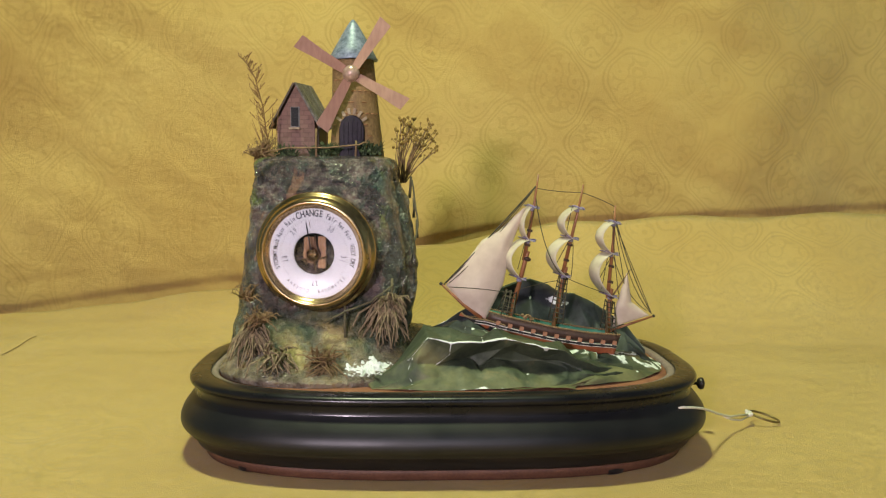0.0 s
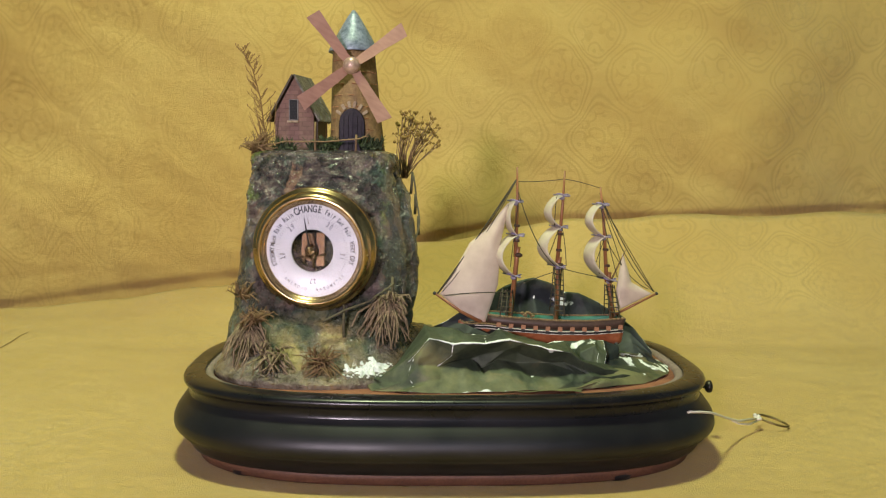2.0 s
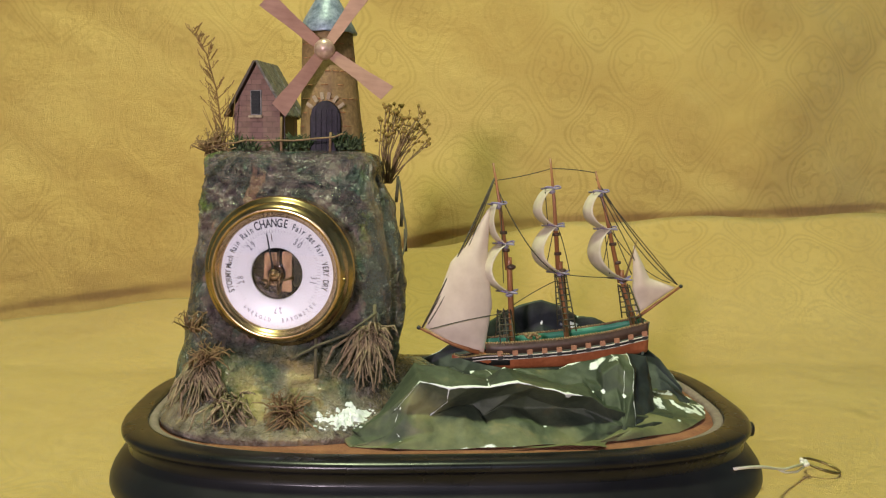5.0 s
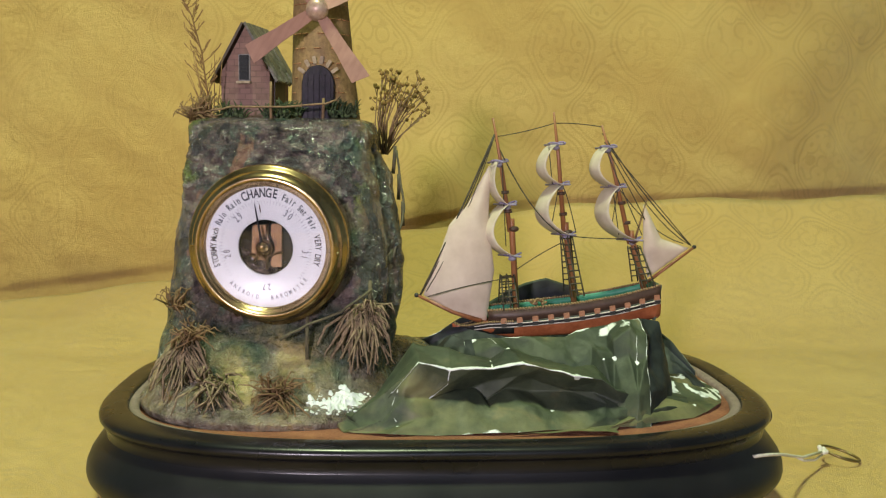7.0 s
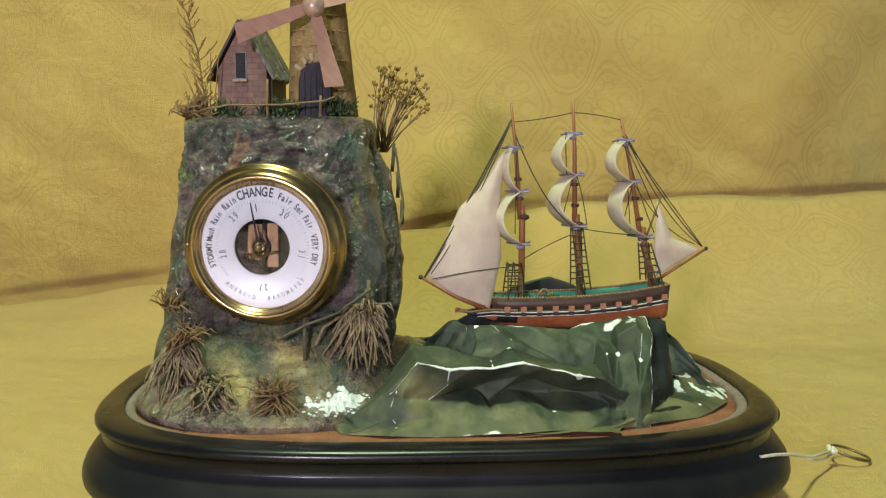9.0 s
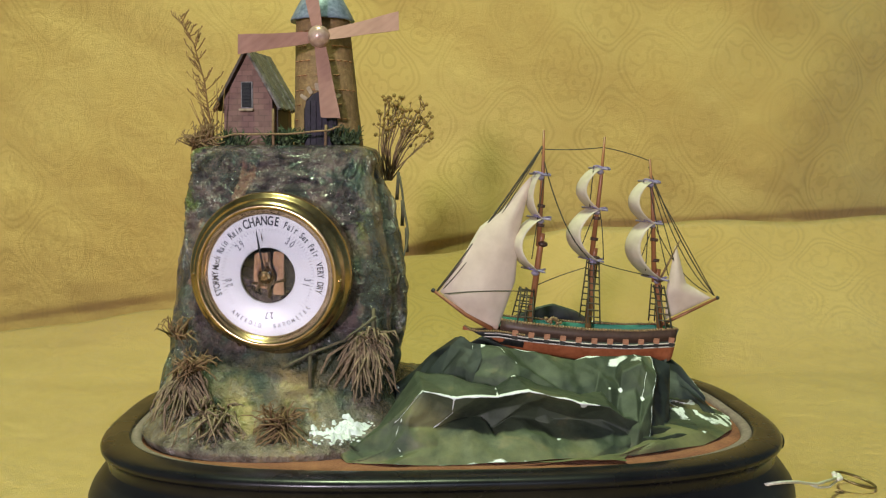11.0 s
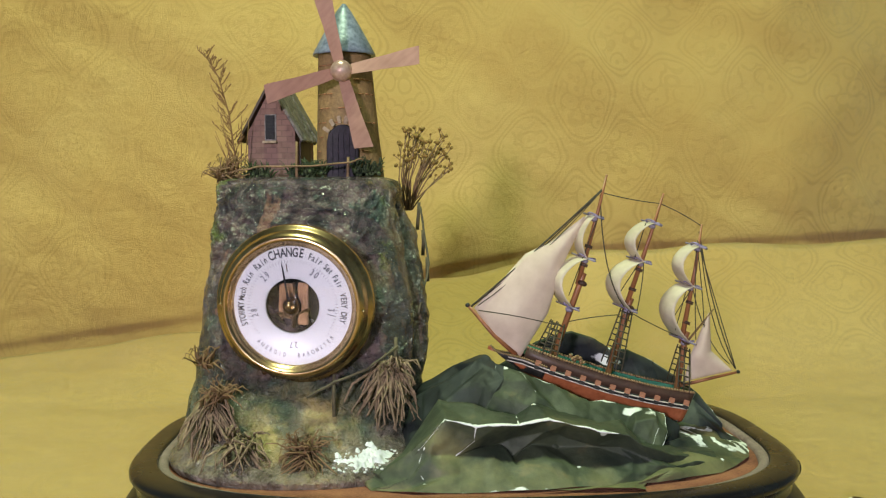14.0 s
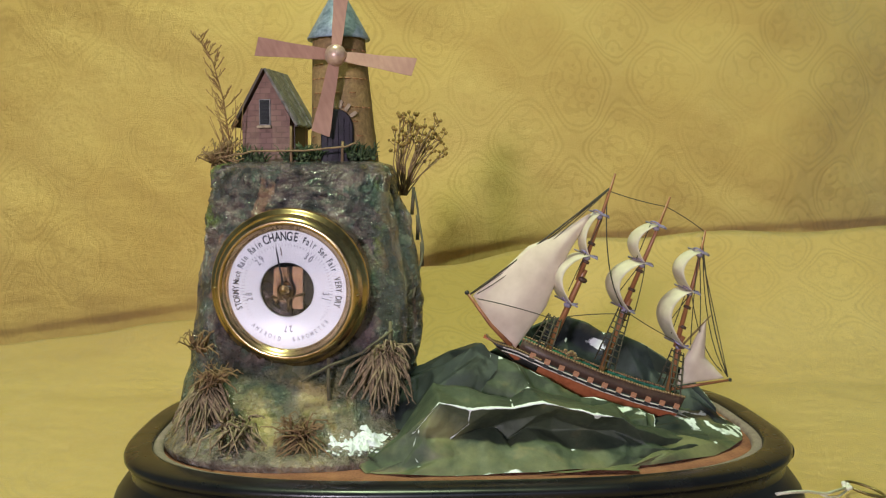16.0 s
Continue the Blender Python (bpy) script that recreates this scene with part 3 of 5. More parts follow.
# ---- the barometer ----
def letters(bm, text, radius, centre, size, spread, flip=False):
    """Lettering on an arc; centre: degrees clockwise from the top."""
    n = len(text)
    for i, ch in enumerate(text):
        if ch == " ":
            continue
        cu = bpy.data.curves.new("glyph", "FONT")
        cu.body, cu.size, cu.align_x, cu.offset = ch, 1.0, "CENTER", 0.022
        ob = bpy.data.objects.new("glyph", cu)
        me = bpy.data.meshes.new_from_object(ob)
        a = radians(centre + (i - (n - 1) / 2) * spread * (-1 if flip else 1))
        r = radius
        turn = Matrix.Rotation(a + (math.pi if flip else 0), 4, "Y")
        place = Matrix.Translation((r * math.sin(a), 0, r * math.cos(a))) @ turn @ Matrix.Rotation(radians(90), 4, "X") @ Matrix.Diagonal((size * 1.1, size * 1.6, size, 1))
        me.transform(place)
        bm.from_mesh(me)
        bpy.data.objects.remove(ob)
        bpy.data.curves.remove(cu)
        bpy.data.meshes.remove(me)


def barometer():
    b = thing("barometer", pose(-0.1165, 0.8485, 0.1905, 3.0, 1.5, -9.0), "round brass barometer with white dial, set into painted rock", "barometer")
    bm = bmesh.new()
    revolve(bm, [(0.0550, 0.030), (0.0576, 0.004), (0.0574, -0.0005), (0.0564, -0.0022), (0.0545, -0.0028), (0.0536, -0.0045), (0.0524, -0.0085), (0.0502, -0.0116), (0.0482, -0.0124),
                 (0.0468, -0.0118), (0.0458, -0.0098), (0.0446, -0.0080), (0.0436, -0.0070), (0.0426, -0.0060), (0.0426, 0.004)], 120)
    part("bezel", bm, BRASS, b, "polished brass bezel, yellow at the foot")
    bm = bmesh.new()
    revolve(bm, [(0.0450, -0.0052), (0.0201, -0.0052), (0.0194, -0.0048), (0.0192, -0.002), (0.0450, -0.002)], 120)
    part("dial", bm, ENAMEL, b, "white dial card with weather words")
    bm = bmesh.new()
    # the shade inside the well is put into its near-black colour
    revolve(bm, [(0.0195, -0.002), (0.0195, 0.012), (0.0, 0.012)], 64)
    part("movement_well", bm, WELL_SHADE, b)
    bm = bmesh.new()
    box(bm, 0.0065, 0.006, 0.001, 0.0075, 0.004, 0.030, 0.0006)
    part("movement_plate", bm, OLD_BRASS, b, smooth=False)
    bm = bmesh.new()
    box(bm, -0.0060, 0.007, 0.003, 0.0095, 0.003, 0.024, 0.0006)
    part("movement_plate", bm, OLD_BRASS, b, smooth=False)
    bm = bmesh.new()
    tube(bm, [(-0.012, 0.002, -0.006), (0.012, 0.002, -0.003)], 0.0010)
    tube(bm, [(-0.004, 0.001, -0.001), (0.002, 0.001, -0.014)], 0.0009)
    tube(bm, [(-0.009, 0.0015, -0.011), (-0.003, 0.0015, 0.0)], 0.0008)
    tube(bm, [(0.0005, 0.0, -0.016), (0.0005, 0.0, 0.016)], 0.0011)
    part("movement_lever", bm, OLD_BRASS, b)
    bm = bmesh.new()
    r = [[(rr * math.cos(a * math.pi / 12) - 0.002, y, rr * math.sin(a * math.pi / 12)) for a in range(24)] for rr, y in ((0.0034, 0.000), (0.0034, -0.006), (0.0024, -0.0085), (0.0008, -0.0092))]
    loft(bm, r, False, True)
    part("centre_knob", bm, BRASS, b)
    bm = bmesh.new()
    tube(bm, [(-0.002, -0.0065, 0.0), (-0.0062, -0.0065, 0.0215), (-0.0078, -0.0065, 0.0300)], 0.0010, 0.0003, 5)
    part("pointer", bm, INK, b, "thin blued-steel pointer just short of the top")
    bm = bmesh.new()
    tube(bm, [(-0.0035, -0.0068, 0.0245), (-0.0044, -0.0068, 0.0300)], 0.0004, 0.0003, 5)
    part("set_hand", bm, OLD_BRASS, b)
    words = (("STORMY", -98, 0.0041, 4.6), ("Much Rain", -65.5, 0.0039, 3.7), ("Rain", -35, 0.0042, 4.3), ("CHANGE", -4, 0.0056, 6.7), ("Fair", 29, 0.0043, 4.2), ("Set Fair", 56, 0.0040, 3.7), ("VERY DRY", 94, 0.0039, 4.2))
    for text, c, size, spread in words:
        bm = bmesh.new()
        letters(bm, text, 0.0352, c - 3, size, spread)
        part("lettering", bm, INK, b, smooth=False, m=pose(0, -0.0054, 0))
    for text, c, size in (("28", -100, 0.0042), ("29", -42, 0.0044), ("30", 36, 0.0044), ("31", 100, 0.0042), ("27", 180, 0.0042)):
        bm = bmesh.new()
        letters(bm, text, 0.0258, c - 2, size, 7.5)
        part("numeral", bm, PALE_INK, b, smooth=False, m=pose(0, -0.0054, 0))
    for text, c in (("ANEROID", 206), ("BAROMETER", 150)):
        bm = bmesh.new()
        letters(bm, text, 0.0372, c, 0.0028, 5.6, True)
        part("lettering", bm, PALE_INK, b, smooth=False, m=pose(0, -0.0054, 0))
    bm = bmesh.new()
    for i in range(-130, 131, 4):
        a = radians(i)
        n = 0.0020 if i % 20 else 0.0036
        c = 0.0318 if i % 20 else 0.0311
        box(bm, c * math.sin(a), 0, c * math.cos(a), 0.00030, 0.0001, n, turn=Matrix.Rotation(a, 4, "Y"))
    part("scale_ticks", bm, PALE_INK, b, smooth=False, m=pose(0, -0.0054, 0))
    for a in (92, 270):
        bm = bmesh.new()
        blob(bm, 0.0515 * math.sin(radians(a)), -0.0098, 0.0515 * math.cos(radians(a)), 0.0014, 2)
        part("screw", bm, BRASS, b)
    bm = bmesh.new()
    n = 64
    front = [[(r * math.cos(2 * math.pi * i / n), -0.0096 + 0.9 * r * r, r * math.sin(2 * math.pi * i / n)) for i in range(n)] for r in (0.0435, 0.034, 0.022, 0.010, 0.002)]
    back = [[(x, y + 0.0012, z) for x, y, z in ring] for ring in reversed(front)]
    loft(bm, front + back)
    bm.faces.new([v for v in bm.verts][4 * n:5 * n])
    bm.faces.new([v for v in bm.verts][5 * n:6 * n])
    g = part("glass", bm, GLASS, b)
    g.visible_shadow = False


# ---- the windmill and the cottage ----
SAIL_ANGLES = (27.7, 117.0, 210.0, 302.6)


def windmill():
    mill = thing("windmill", pose(-0.081, 0.968, 0.2805), "toy windmill, ochre tower, blue-grey cone roof and four pinkish sails", "windmill")
    bm = bmesh.new()
    n = 48
    rings = []
    for k in range(15):
        t = k / 14
        r = 0.0285 + (0.0215 - 0.0285) * t ** 0.85
        rings.append([(r * math.cos(2 * math.pi * i / n) * (1 + 0.018 * noise.noise(Vector((i * 0.4, k * 0.9, 1)))) - 0.004 * t,
                       r * math.sin(2 * math.pi * i / n), 0.104 * t + 0.0008 * math.sin(k * 2.4)) for i in range(n)])
    loft(bm, rings, True, True)
    tower = part("tower", bm, TOWER, mill, "ochre card tower scored like stone courses")
    for k in range(1, 9):
        for j in range(9):
            bm = bmesh.new()
            if random.random() < 0.45:
                bm.free()
                continue
            t = k / 9
            r = 0.0287 + (0.0216 - 0.0287) * t ** 0.85
            a0 = radians(200 + j * 16 + (k % 2) * 8)
            rings = [[(r2 * math.cos(a0 + s * 0.22) - 0.004 * t, r2 * math.sin(a0 + s * 0.22), 0.104 * t + dz) for r2, dz in ((r, -0.0005), (r + 0.0005, 0.0), (r, 0.0005))] for s in (0, 0.5, 1)]
            loft(bm, rings, True, True)
            part("stone", bm, ORANGE, mill)
    bm = bmesh.new()
    rings = [[(-0.004 + r * math.cos(2 * math.pi * i / n) * (1 + 0.02 * noise.noise(Vector((i * 0.3, k, 5)))), r * math.sin(2 * math.pi * i / n), z + (0.0012 * noise.noise(Vector((i * 0.35, 2, 2))) if k < 2 else 0)) for i in range(n)]
             for k, (r, z) in enumerate(((0.0215, 0.1035), (0.0255, 0.1020), (0.0258, 0.1032), (0.0195, 0.115), (0.0125, 0.1275), (0.006, 0.1385), (0.0015, 0.1445)))]
    loft(bm, rings, True, True)
    part("cone_roof", bm, CONE, mill, "blue-grey painted cone roof")
    # arched door on the tower's front
    door_m = pose(-0.0050, -0.0292, 0, -3, 0, -4)
    bm = bmesh.new()
    outline = [(-0.0130, 0.0), (0.0130, 0.0), (0.0130, 0.028)] + [(0.0130 * math.cos(a), 0.028 + 0.0165 * math.sin(a)) for a in np.linspace(0.2, math.pi - 0.2, 12)] + [(-0.0130, 0.028)]
    loft(bm, [[(x, 0.010, z) for x, z in outline], [(x, 0.001, z) for x, z in outline], [(x * 0.93, -0.0005, z * 0.985) for x, z in outline]], True, True)
    part("door", bm, DOOR, mill, "dark purple-black arched door", smooth=False, m=door_m)
    for x in (-0.0095, -0.005, -0.0005, 0.004, 0.0085):
        bm = bmesh.new()
        box(bm, x, -0.0010, 0.019, 0.0036, 0.0016, 0.036, 0.0003)
        part("door_plank", bm, DOOR, mill, smooth=False, m=door_m)
    for a in (35, 58, 80, 100, 122, 145):
        w = radians(a)
        bm = bmesh.new()
        box(bm, 0.0160 * math.cos(w), 0.0015, 0.029 + 0.0195 * math.sin(w), 0.0030, 0.003, 0.0062, 0.0004, Matrix.Rotation(math.pi / 2 - w, 4, "Y"))
        part("arch_stone", bm, STONE, mill, "pale wedge stone round the arch", smooth=False, m=door_m)
    # the turning sails
    sails = part("sail_hub", hub_mesh(), simple("copper_hub", (0.36, 0.22, 0.17), (0.58, 0.42, 0.34), 90, 0.3, 0.35, 0.2, 300), mill, "domed coppery hub")
    for a in SAIL_ANGLES:
        w = radians(a)
        bm = bmesh.new()
        # along local x, then turned clockwise as seen from the front
        cols = []
        for k in range(9):
            t = k / 8
            x = 0.0075 + 0.0550 * t
            hw = 0.0040 + 0.0032 * t + 0.0002 * math.sin(9 * t)
            cols.append([(x + s * 0.0012 * t, -0.0006 + 0.0016 * s + 0.0003 * math.sin(5 * t) - th, s * hw) for s, th in ((-1, 0), (-0.4, 0), (0.4, 0), (1, 0), (1, 0.0011), (0.4, 0.0011), (-0.4, 0.0011), (-1, 0.0011))])
        loft(bm, cols, True, True)
        bmesh.ops.rotate(bm, cent=(0, 0, 0), matrix=Matrix.Rotation(w, 3, "Y"), verts=bm.verts)
        part("sail", bm, BLADE, sails, "flat pinkish wooden sail", smooth=False)
    return mill, sails


def hub_mesh():
    bm = bmesh.new()
    revolve(bm, [(0.0001, 0.012), (0.0022, 0.012), (0.0022, 0.0008), (0.0085, 0.0008), (0.0086, -0.0020), (0.0076, -0.0048), (0.0052, -0.0068), (0.0025, -0.0078), (0.0001, -0.0080)], 40)
    return bm


HUB = (-0.0045, -0.0400, 0.0850)


def cottage():
    c = thing("cottage", pose(-0.1395, 0.985, 0.2800, 0, 0, -14), "small pink brick cottage with a steep grey-green gable roof", "house")
    w, d, eave, apex = 0.0205, 0.046, 0.040, 0.078
    bm = bmesh.new()
    prof = [(-w, 0), (w, 0), (w, eave), (0, apex - 0.002), (-w, eave)]
    loft(bm, [[(x, y, z) for x, z in prof] for y in (-d / 2, d / 2)], True, True)
    part("wall", bm, HOUSE, c, "pinkish brick-painted walls", smooth=False)
    for s, lab in ((-1, ""), (1, "")):
        bm = bmesh.new()
        slope = Vector((w + 0.007, 0, -(apex - eave) - 0.008)).normalized()
        rows = []
        for k in range(31):
            y = -d / 2 - 0.004 + (d + 0.008) * k / 30
            jag = 0.0030 * noise.noise(Vector((k * 0.83, s, 4)))
            top, low = Vector((0, y, apex + 0.0005 + 0.4 * jag)), Vector((s * (w + 0.0065) + jag, y, eave - 0.008 + jag))
            nrm = Vector((s * 0.85, 0, 0.52)) * 0.0018
            rows.append([top, top.lerp(low, 0.5) + Vector((0, 0, -0.0006)), low, low + nrm, top.lerp(low, 0.5) + nrm, top + nrm])
        loft(bm, rows, True, True)
        part("roof", bm, ROOF if s > 0 else DARKWOOD, c, "grey-green roof slope" if s > 0 else "dark edged roof slope", smooth=False)
    bm = bmesh.new()
    box(bm, -0.0005, -d / 2 - 0.0003, 0.0435, 0.0098, 0.0016, 0.0215, 0.0003)
    win = part("window", bm, simple("grey_window_frame", (0.10, 0.095, 0.10), (0.26, 0.24, 0.24), 200), c, smooth=False)
    bm = bmesh.new()
    box(bm, -0.0005, -d / 2 - 0.0013, 0.0438, 0.0078, 0.0010, 0.0196)
    part("shutter", bm, INK, win, "dark louvred shutter", smooth=False)
    for k in range(7):
        bm = bmesh.new()
        box(bm, -0.0005, -d / 2 - 0.0022, 0.0355 + k * 0.0028, 0.0072, 0.0010, 0.0018, 0.0002)
        part("slat", bm, INK, win, smooth=False)
    bm = bmesh.new()
    box(bm, -0.0005, -d / 2 - 0.0022, 0.0318, 0.0120, 0.0040, 0.0020, 0.0004)
    part("sill", bm, STONE, win, "pale window sill", smooth=False)
    bm = bmesh.new()
    box(bm, w + 0.0003, 0.0, 0.018, 0.0012, 0.026, 0.035, 0.0003)
    part("side_door", bm, DARKWOOD, c, "dark side door", smooth=False)


# ---- growth and fences ----
def jit(p, a):
    return Vector(p) + Vector((random.uniform(-a, a), random.uniform(-a, a), random.uniform(-a, a)))


def dried_plants():
    reed = thing("dried_reed", pose(-0.170, 0.955, 0.279), "tall dry feathery stalk standing beside the cottage", "plant")
    bm = bmesh.new()
    stem = [(0.0, 0, 0), (-0.005, 0, 0.03), (-0.008, 0.0, 0.055), (-0.016, 0.001, 0.085), (-0.028, 0.002, 0.105)]
    tube(bm, stem, 0.0009, 0.0004, 5)
    for k in range(52):
        t = 0.12 + 0.88 * k / 52
        i = min(3, int(t * 4))
        p = Vector(stem[i]).lerp(Vector(stem[i + 1]), t * 4 - i)
        s = random.choice((-1, 1))
        long = 0.017 * (1.1 - 0.6 * t) * random.uniform(0.25, 1.15)
        q = p + Vector((s * long * random.uniform(0.3, 1.0), random.uniform(-0.005, 0.005), long * random.uniform(0.4, 1.1)))
        tube(bm, [p, p.lerp(q, 0.5) + Vector((0, 0, -0.001)), q], 0.00045, 0.00025, 4)
        for j in range(3):
            e = p.lerp(q, 0.45 + 0.25 * j)
            f = e + Vector((s * 0.002 * random.uniform(0.2, 1.6), random.uniform(-0.001, 0.001), random.uniform(0.002, 0.0045)))
            tube(bm, [e, e.lerp(f, 0.5), f], 0.0003, 0.0006 if j == 2 else 0.0004, 4)
    for k in range(9):
        a = random.uniform(-0.012, 0.014)
        tube(bm, [(a * 0.4, 0.003, 0), (a, 0.002, 0.02), (a * 1.7, random.uniform(-0.004, 0.004), random.uniform(0.028, 0.055))], 0.0006, 0.0003, 4)
    part("stalk", bm, simple("rusty_reed", (0.17, 0.085, 0.03), (0.28, 0.16, 0.06), 120, 0.8), reed)

    bush = thing("dried_buds", pose(-0.034, 0.968, 0.255), "bunch of dry brown stalks with round seed buds", "plant")
    stems, buds = bmesh.new(), bmesh.new()
    for k in range(26):
        x = -0.003 + 0.042 * (k / 25) ** 1.1 + random.uniform(-0.004, 0.004)
        y = random.uniform(-0.012, 0.014)
        z = 0.072 - 0.45 * max(0, x - 0.018) - random.uniform(0, 0.030)
        top = Vector((x, y, z))
        base = Vector((random.uniform(-0.002, 0.004), random.uniform(-0.003, 0.003), 0))
        mid = base.lerp(top, 0.5) + Vector((-0.004, 0, -0.002))
        tube(stems, [base, mid, top], 0.0007, 0.0004, 5)
        for j in range(4):
            e = mid.lerp(top, 0.35 + 0.2 * j)
            f = e + Vector((random.uniform(-0.006, 0.007), random.uniform(-0.004, 0.004), random.uniform(0.002, 0.008)))
            tube(stems, [e, f], 0.0004, 0.0003, 4)
            blob(buds, *f, random.uniform(0.0010, 0.0021))
        blob(buds, *top, random.uniform(0.0014, 0.0024))
    part("stalk", stems, TWIG, bush)
    part("seed_bud", buds, BUD, bush, "dry golden-brown seed buds")


def tuft(name, base, tips, count, material, label, spread, width=0.0009):
    """A tuft of dry blades from round base, bent towards the tips."""
    ob = thing(name, pose(*base), label, "dry grass", "dry tufts on the rock")
    bm = bmesh.new()
    for k in range(count):
        tx, ty, tz = random.choice(tips)
        p = Vector((random.uniform(-spread, spread), random.uniform(-spread, spread) * 0.5, random.uniform(-spread, spread) * 0.4))
        q = p + Vector((tx, ty, tz)) * random.uniform(0.6, 1.15) + Vector((random.uniform(-1, 1), random.uniform(-1, 1), random.uniform(-1, 1) - 0.5)) * 0.0062
        mid = p.lerp(q, random.uniform(0.35, 0.7)) + Vector((random.uniform(-0.004, 0.004), -0.003, random.uniform(-0.001, 0.006)))
        tube(bm, [p, mid, q, q + Vector((random.uniform(-0.003, 0.003), 0.001, -random.uniform(0.001, 0.004)))], width * random.uniform(0.7, 1.7), width * 0.4, 4)
    part("tuft", bm, material, ob)


def growth():
    tuft("grass_tuft", (-0.1745, 0.842, 0.124), [(-0.012, -0.012, -0.024), (-0.004, -0.014, -0.026), (0.010, -0.014, -0.028), (0.018, -0.014, -0.030)], 75, STRAW, "long dry straw hanging down the painted rock", 0.009, 0.0010)
    tuft("grass_tuft", (-0.168, 0.836, 0.128), [(-0.008, -0.006, 0.012), (0.004, -0.008, 0.014), (0.011, -0.010, 0.006), (-0.012, -0.006, 0.002)], 70, RUST_GRASS, "rusty dry grass growing out of the painted rock", 0.006, 0.0006)
    tuft("grass_tuft", (-0.150, 0.812, 0.101), [(-0.010, -0.012, -0.010), (0.004, -0.014, -0.012), (0.012, -0.012, -0.010), (0.002, -0.010, 0.006)], 46, STRAW, "short straw clump on the painted ground", 0.012, 0.0010)
    tuft("grass_tuft", (-0.107, 0.808, 0.094), [(-0.014, -0.008, 0.010), (0.0, -0.010, 0.015), (0.013, -0.008, 0.011), (-0.016, -0.012, -0.004), (0.012, -0.012, -0.006)], 95, RUST_GRASS, "small rusty grass clump beside the white foam", 0.007, 0.0006)
    tuft("grass_tuft", (-0.050, 0.852, 0.146), [(-0.010, -0.010, -0.028), (0.001, -0.012, -0.036), (0.007, -0.010, -0.034), (0.010, -0.008, -0.020), (-0.022, -0.012, -0.028)], 90, STRAW, "thick dry straw hanging below the little fence", 0.008, 0.0011)
    tuft("grass_tuft", (-0.044, 0.850, 0.146), [(-0.008, -0.006, 0.007), (0.006, -0.008, 0.006), (0.010, -0.008, -0.004)], 40, STRAW, "dry straw top beside the path fence", 0.006, 0.0008)
    tuft("grass_tuft", (-0.183, 0.856, 0.146), [(-0.004, -0.006, 0.014), (0.006, -0.008, 0.012), (0.012, -0.008, 0.004)], 26, RUST_GRASS, "thin curled grass on the cliff edge", 0.006, 0.0006)
    tuft("grass_tuft", (-0.176, 0.926, 0.281), [(-0.010, -0.004, 0.014), (0.002, -0.005, 0.022), (0.010, -0.004, 0.016), (-0.006, -0.006, 0.006), (0.012, -0.006, 0.006)], 80, RUST_GRASS, "rusty dry grass at the foot of the tall reed", 0.007, 0.0006)
    for x, y, z, n, r in ((-0.152, 0.925, 0.284, 22, 0.010), (-0.118, 0.928, 0.286, 22, 0.010), (-0.106, 0.936, 0.287, 16, 0.007), (-0.066, 0.934, 0.288, 30, 0.011)):
        ob = thing("moss_clump", pose(x, y, z - 0.004), "dark green moss and leaves at the foot of the buildings", "moss", "moss on the rock")
        bm = bmesh.new()
        for k in range(n):
            px, py, pz = random.uniform(-r, r), random.uniform(-r, r) * 0.5, random.uniform(0.0, 0.008)
            blob(bm, px, py, pz * 0.7, random.uniform(0.0010, 0.0024))
            for _ in range(3):
                q = Vector((px, py, pz)) + Vector((random.uniform(-0.008, 0.008), random.uniform(-0.005, 0.003), random.uniform(0.001, 0.010)))
                tube(bm, [(px, py, pz * 0.6), q.lerp(Vector((px, py, pz)), 0.4) + Vector((0, 0, 0.0012)), q], random.uniform(0.0005, 0.0011), 0.0002, 4)
        part("foliage", bm, MOSS, ob)


def twig_fence(name, posts, rails, label, r=0.0012, material=None):
    material = material or TWIG
    ob = thing(name, pose(0, 0, 0), label, "fence")
    for p, q in posts:
        bm = bmesh.new()
        tube(bm, [p, jit(Vector(p).lerp(Vector(q), 0.5), 0.0006), q], r * 1.2, r, 6)
        part("post", bm, material, ob)
    for line in rails:
        bm = bmesh.new()
        pts = []
        for a, b in zip(line, line[1:]):
            for k in range(4):
                pts.append(jit(Vector(a).lerp(Vector(b), k / 4), 0.0005))
        tube(bm, pts + [Vector(line[-1])], r * 0.85, r * 0.7, 6)
        part("rail", bm, material, ob)


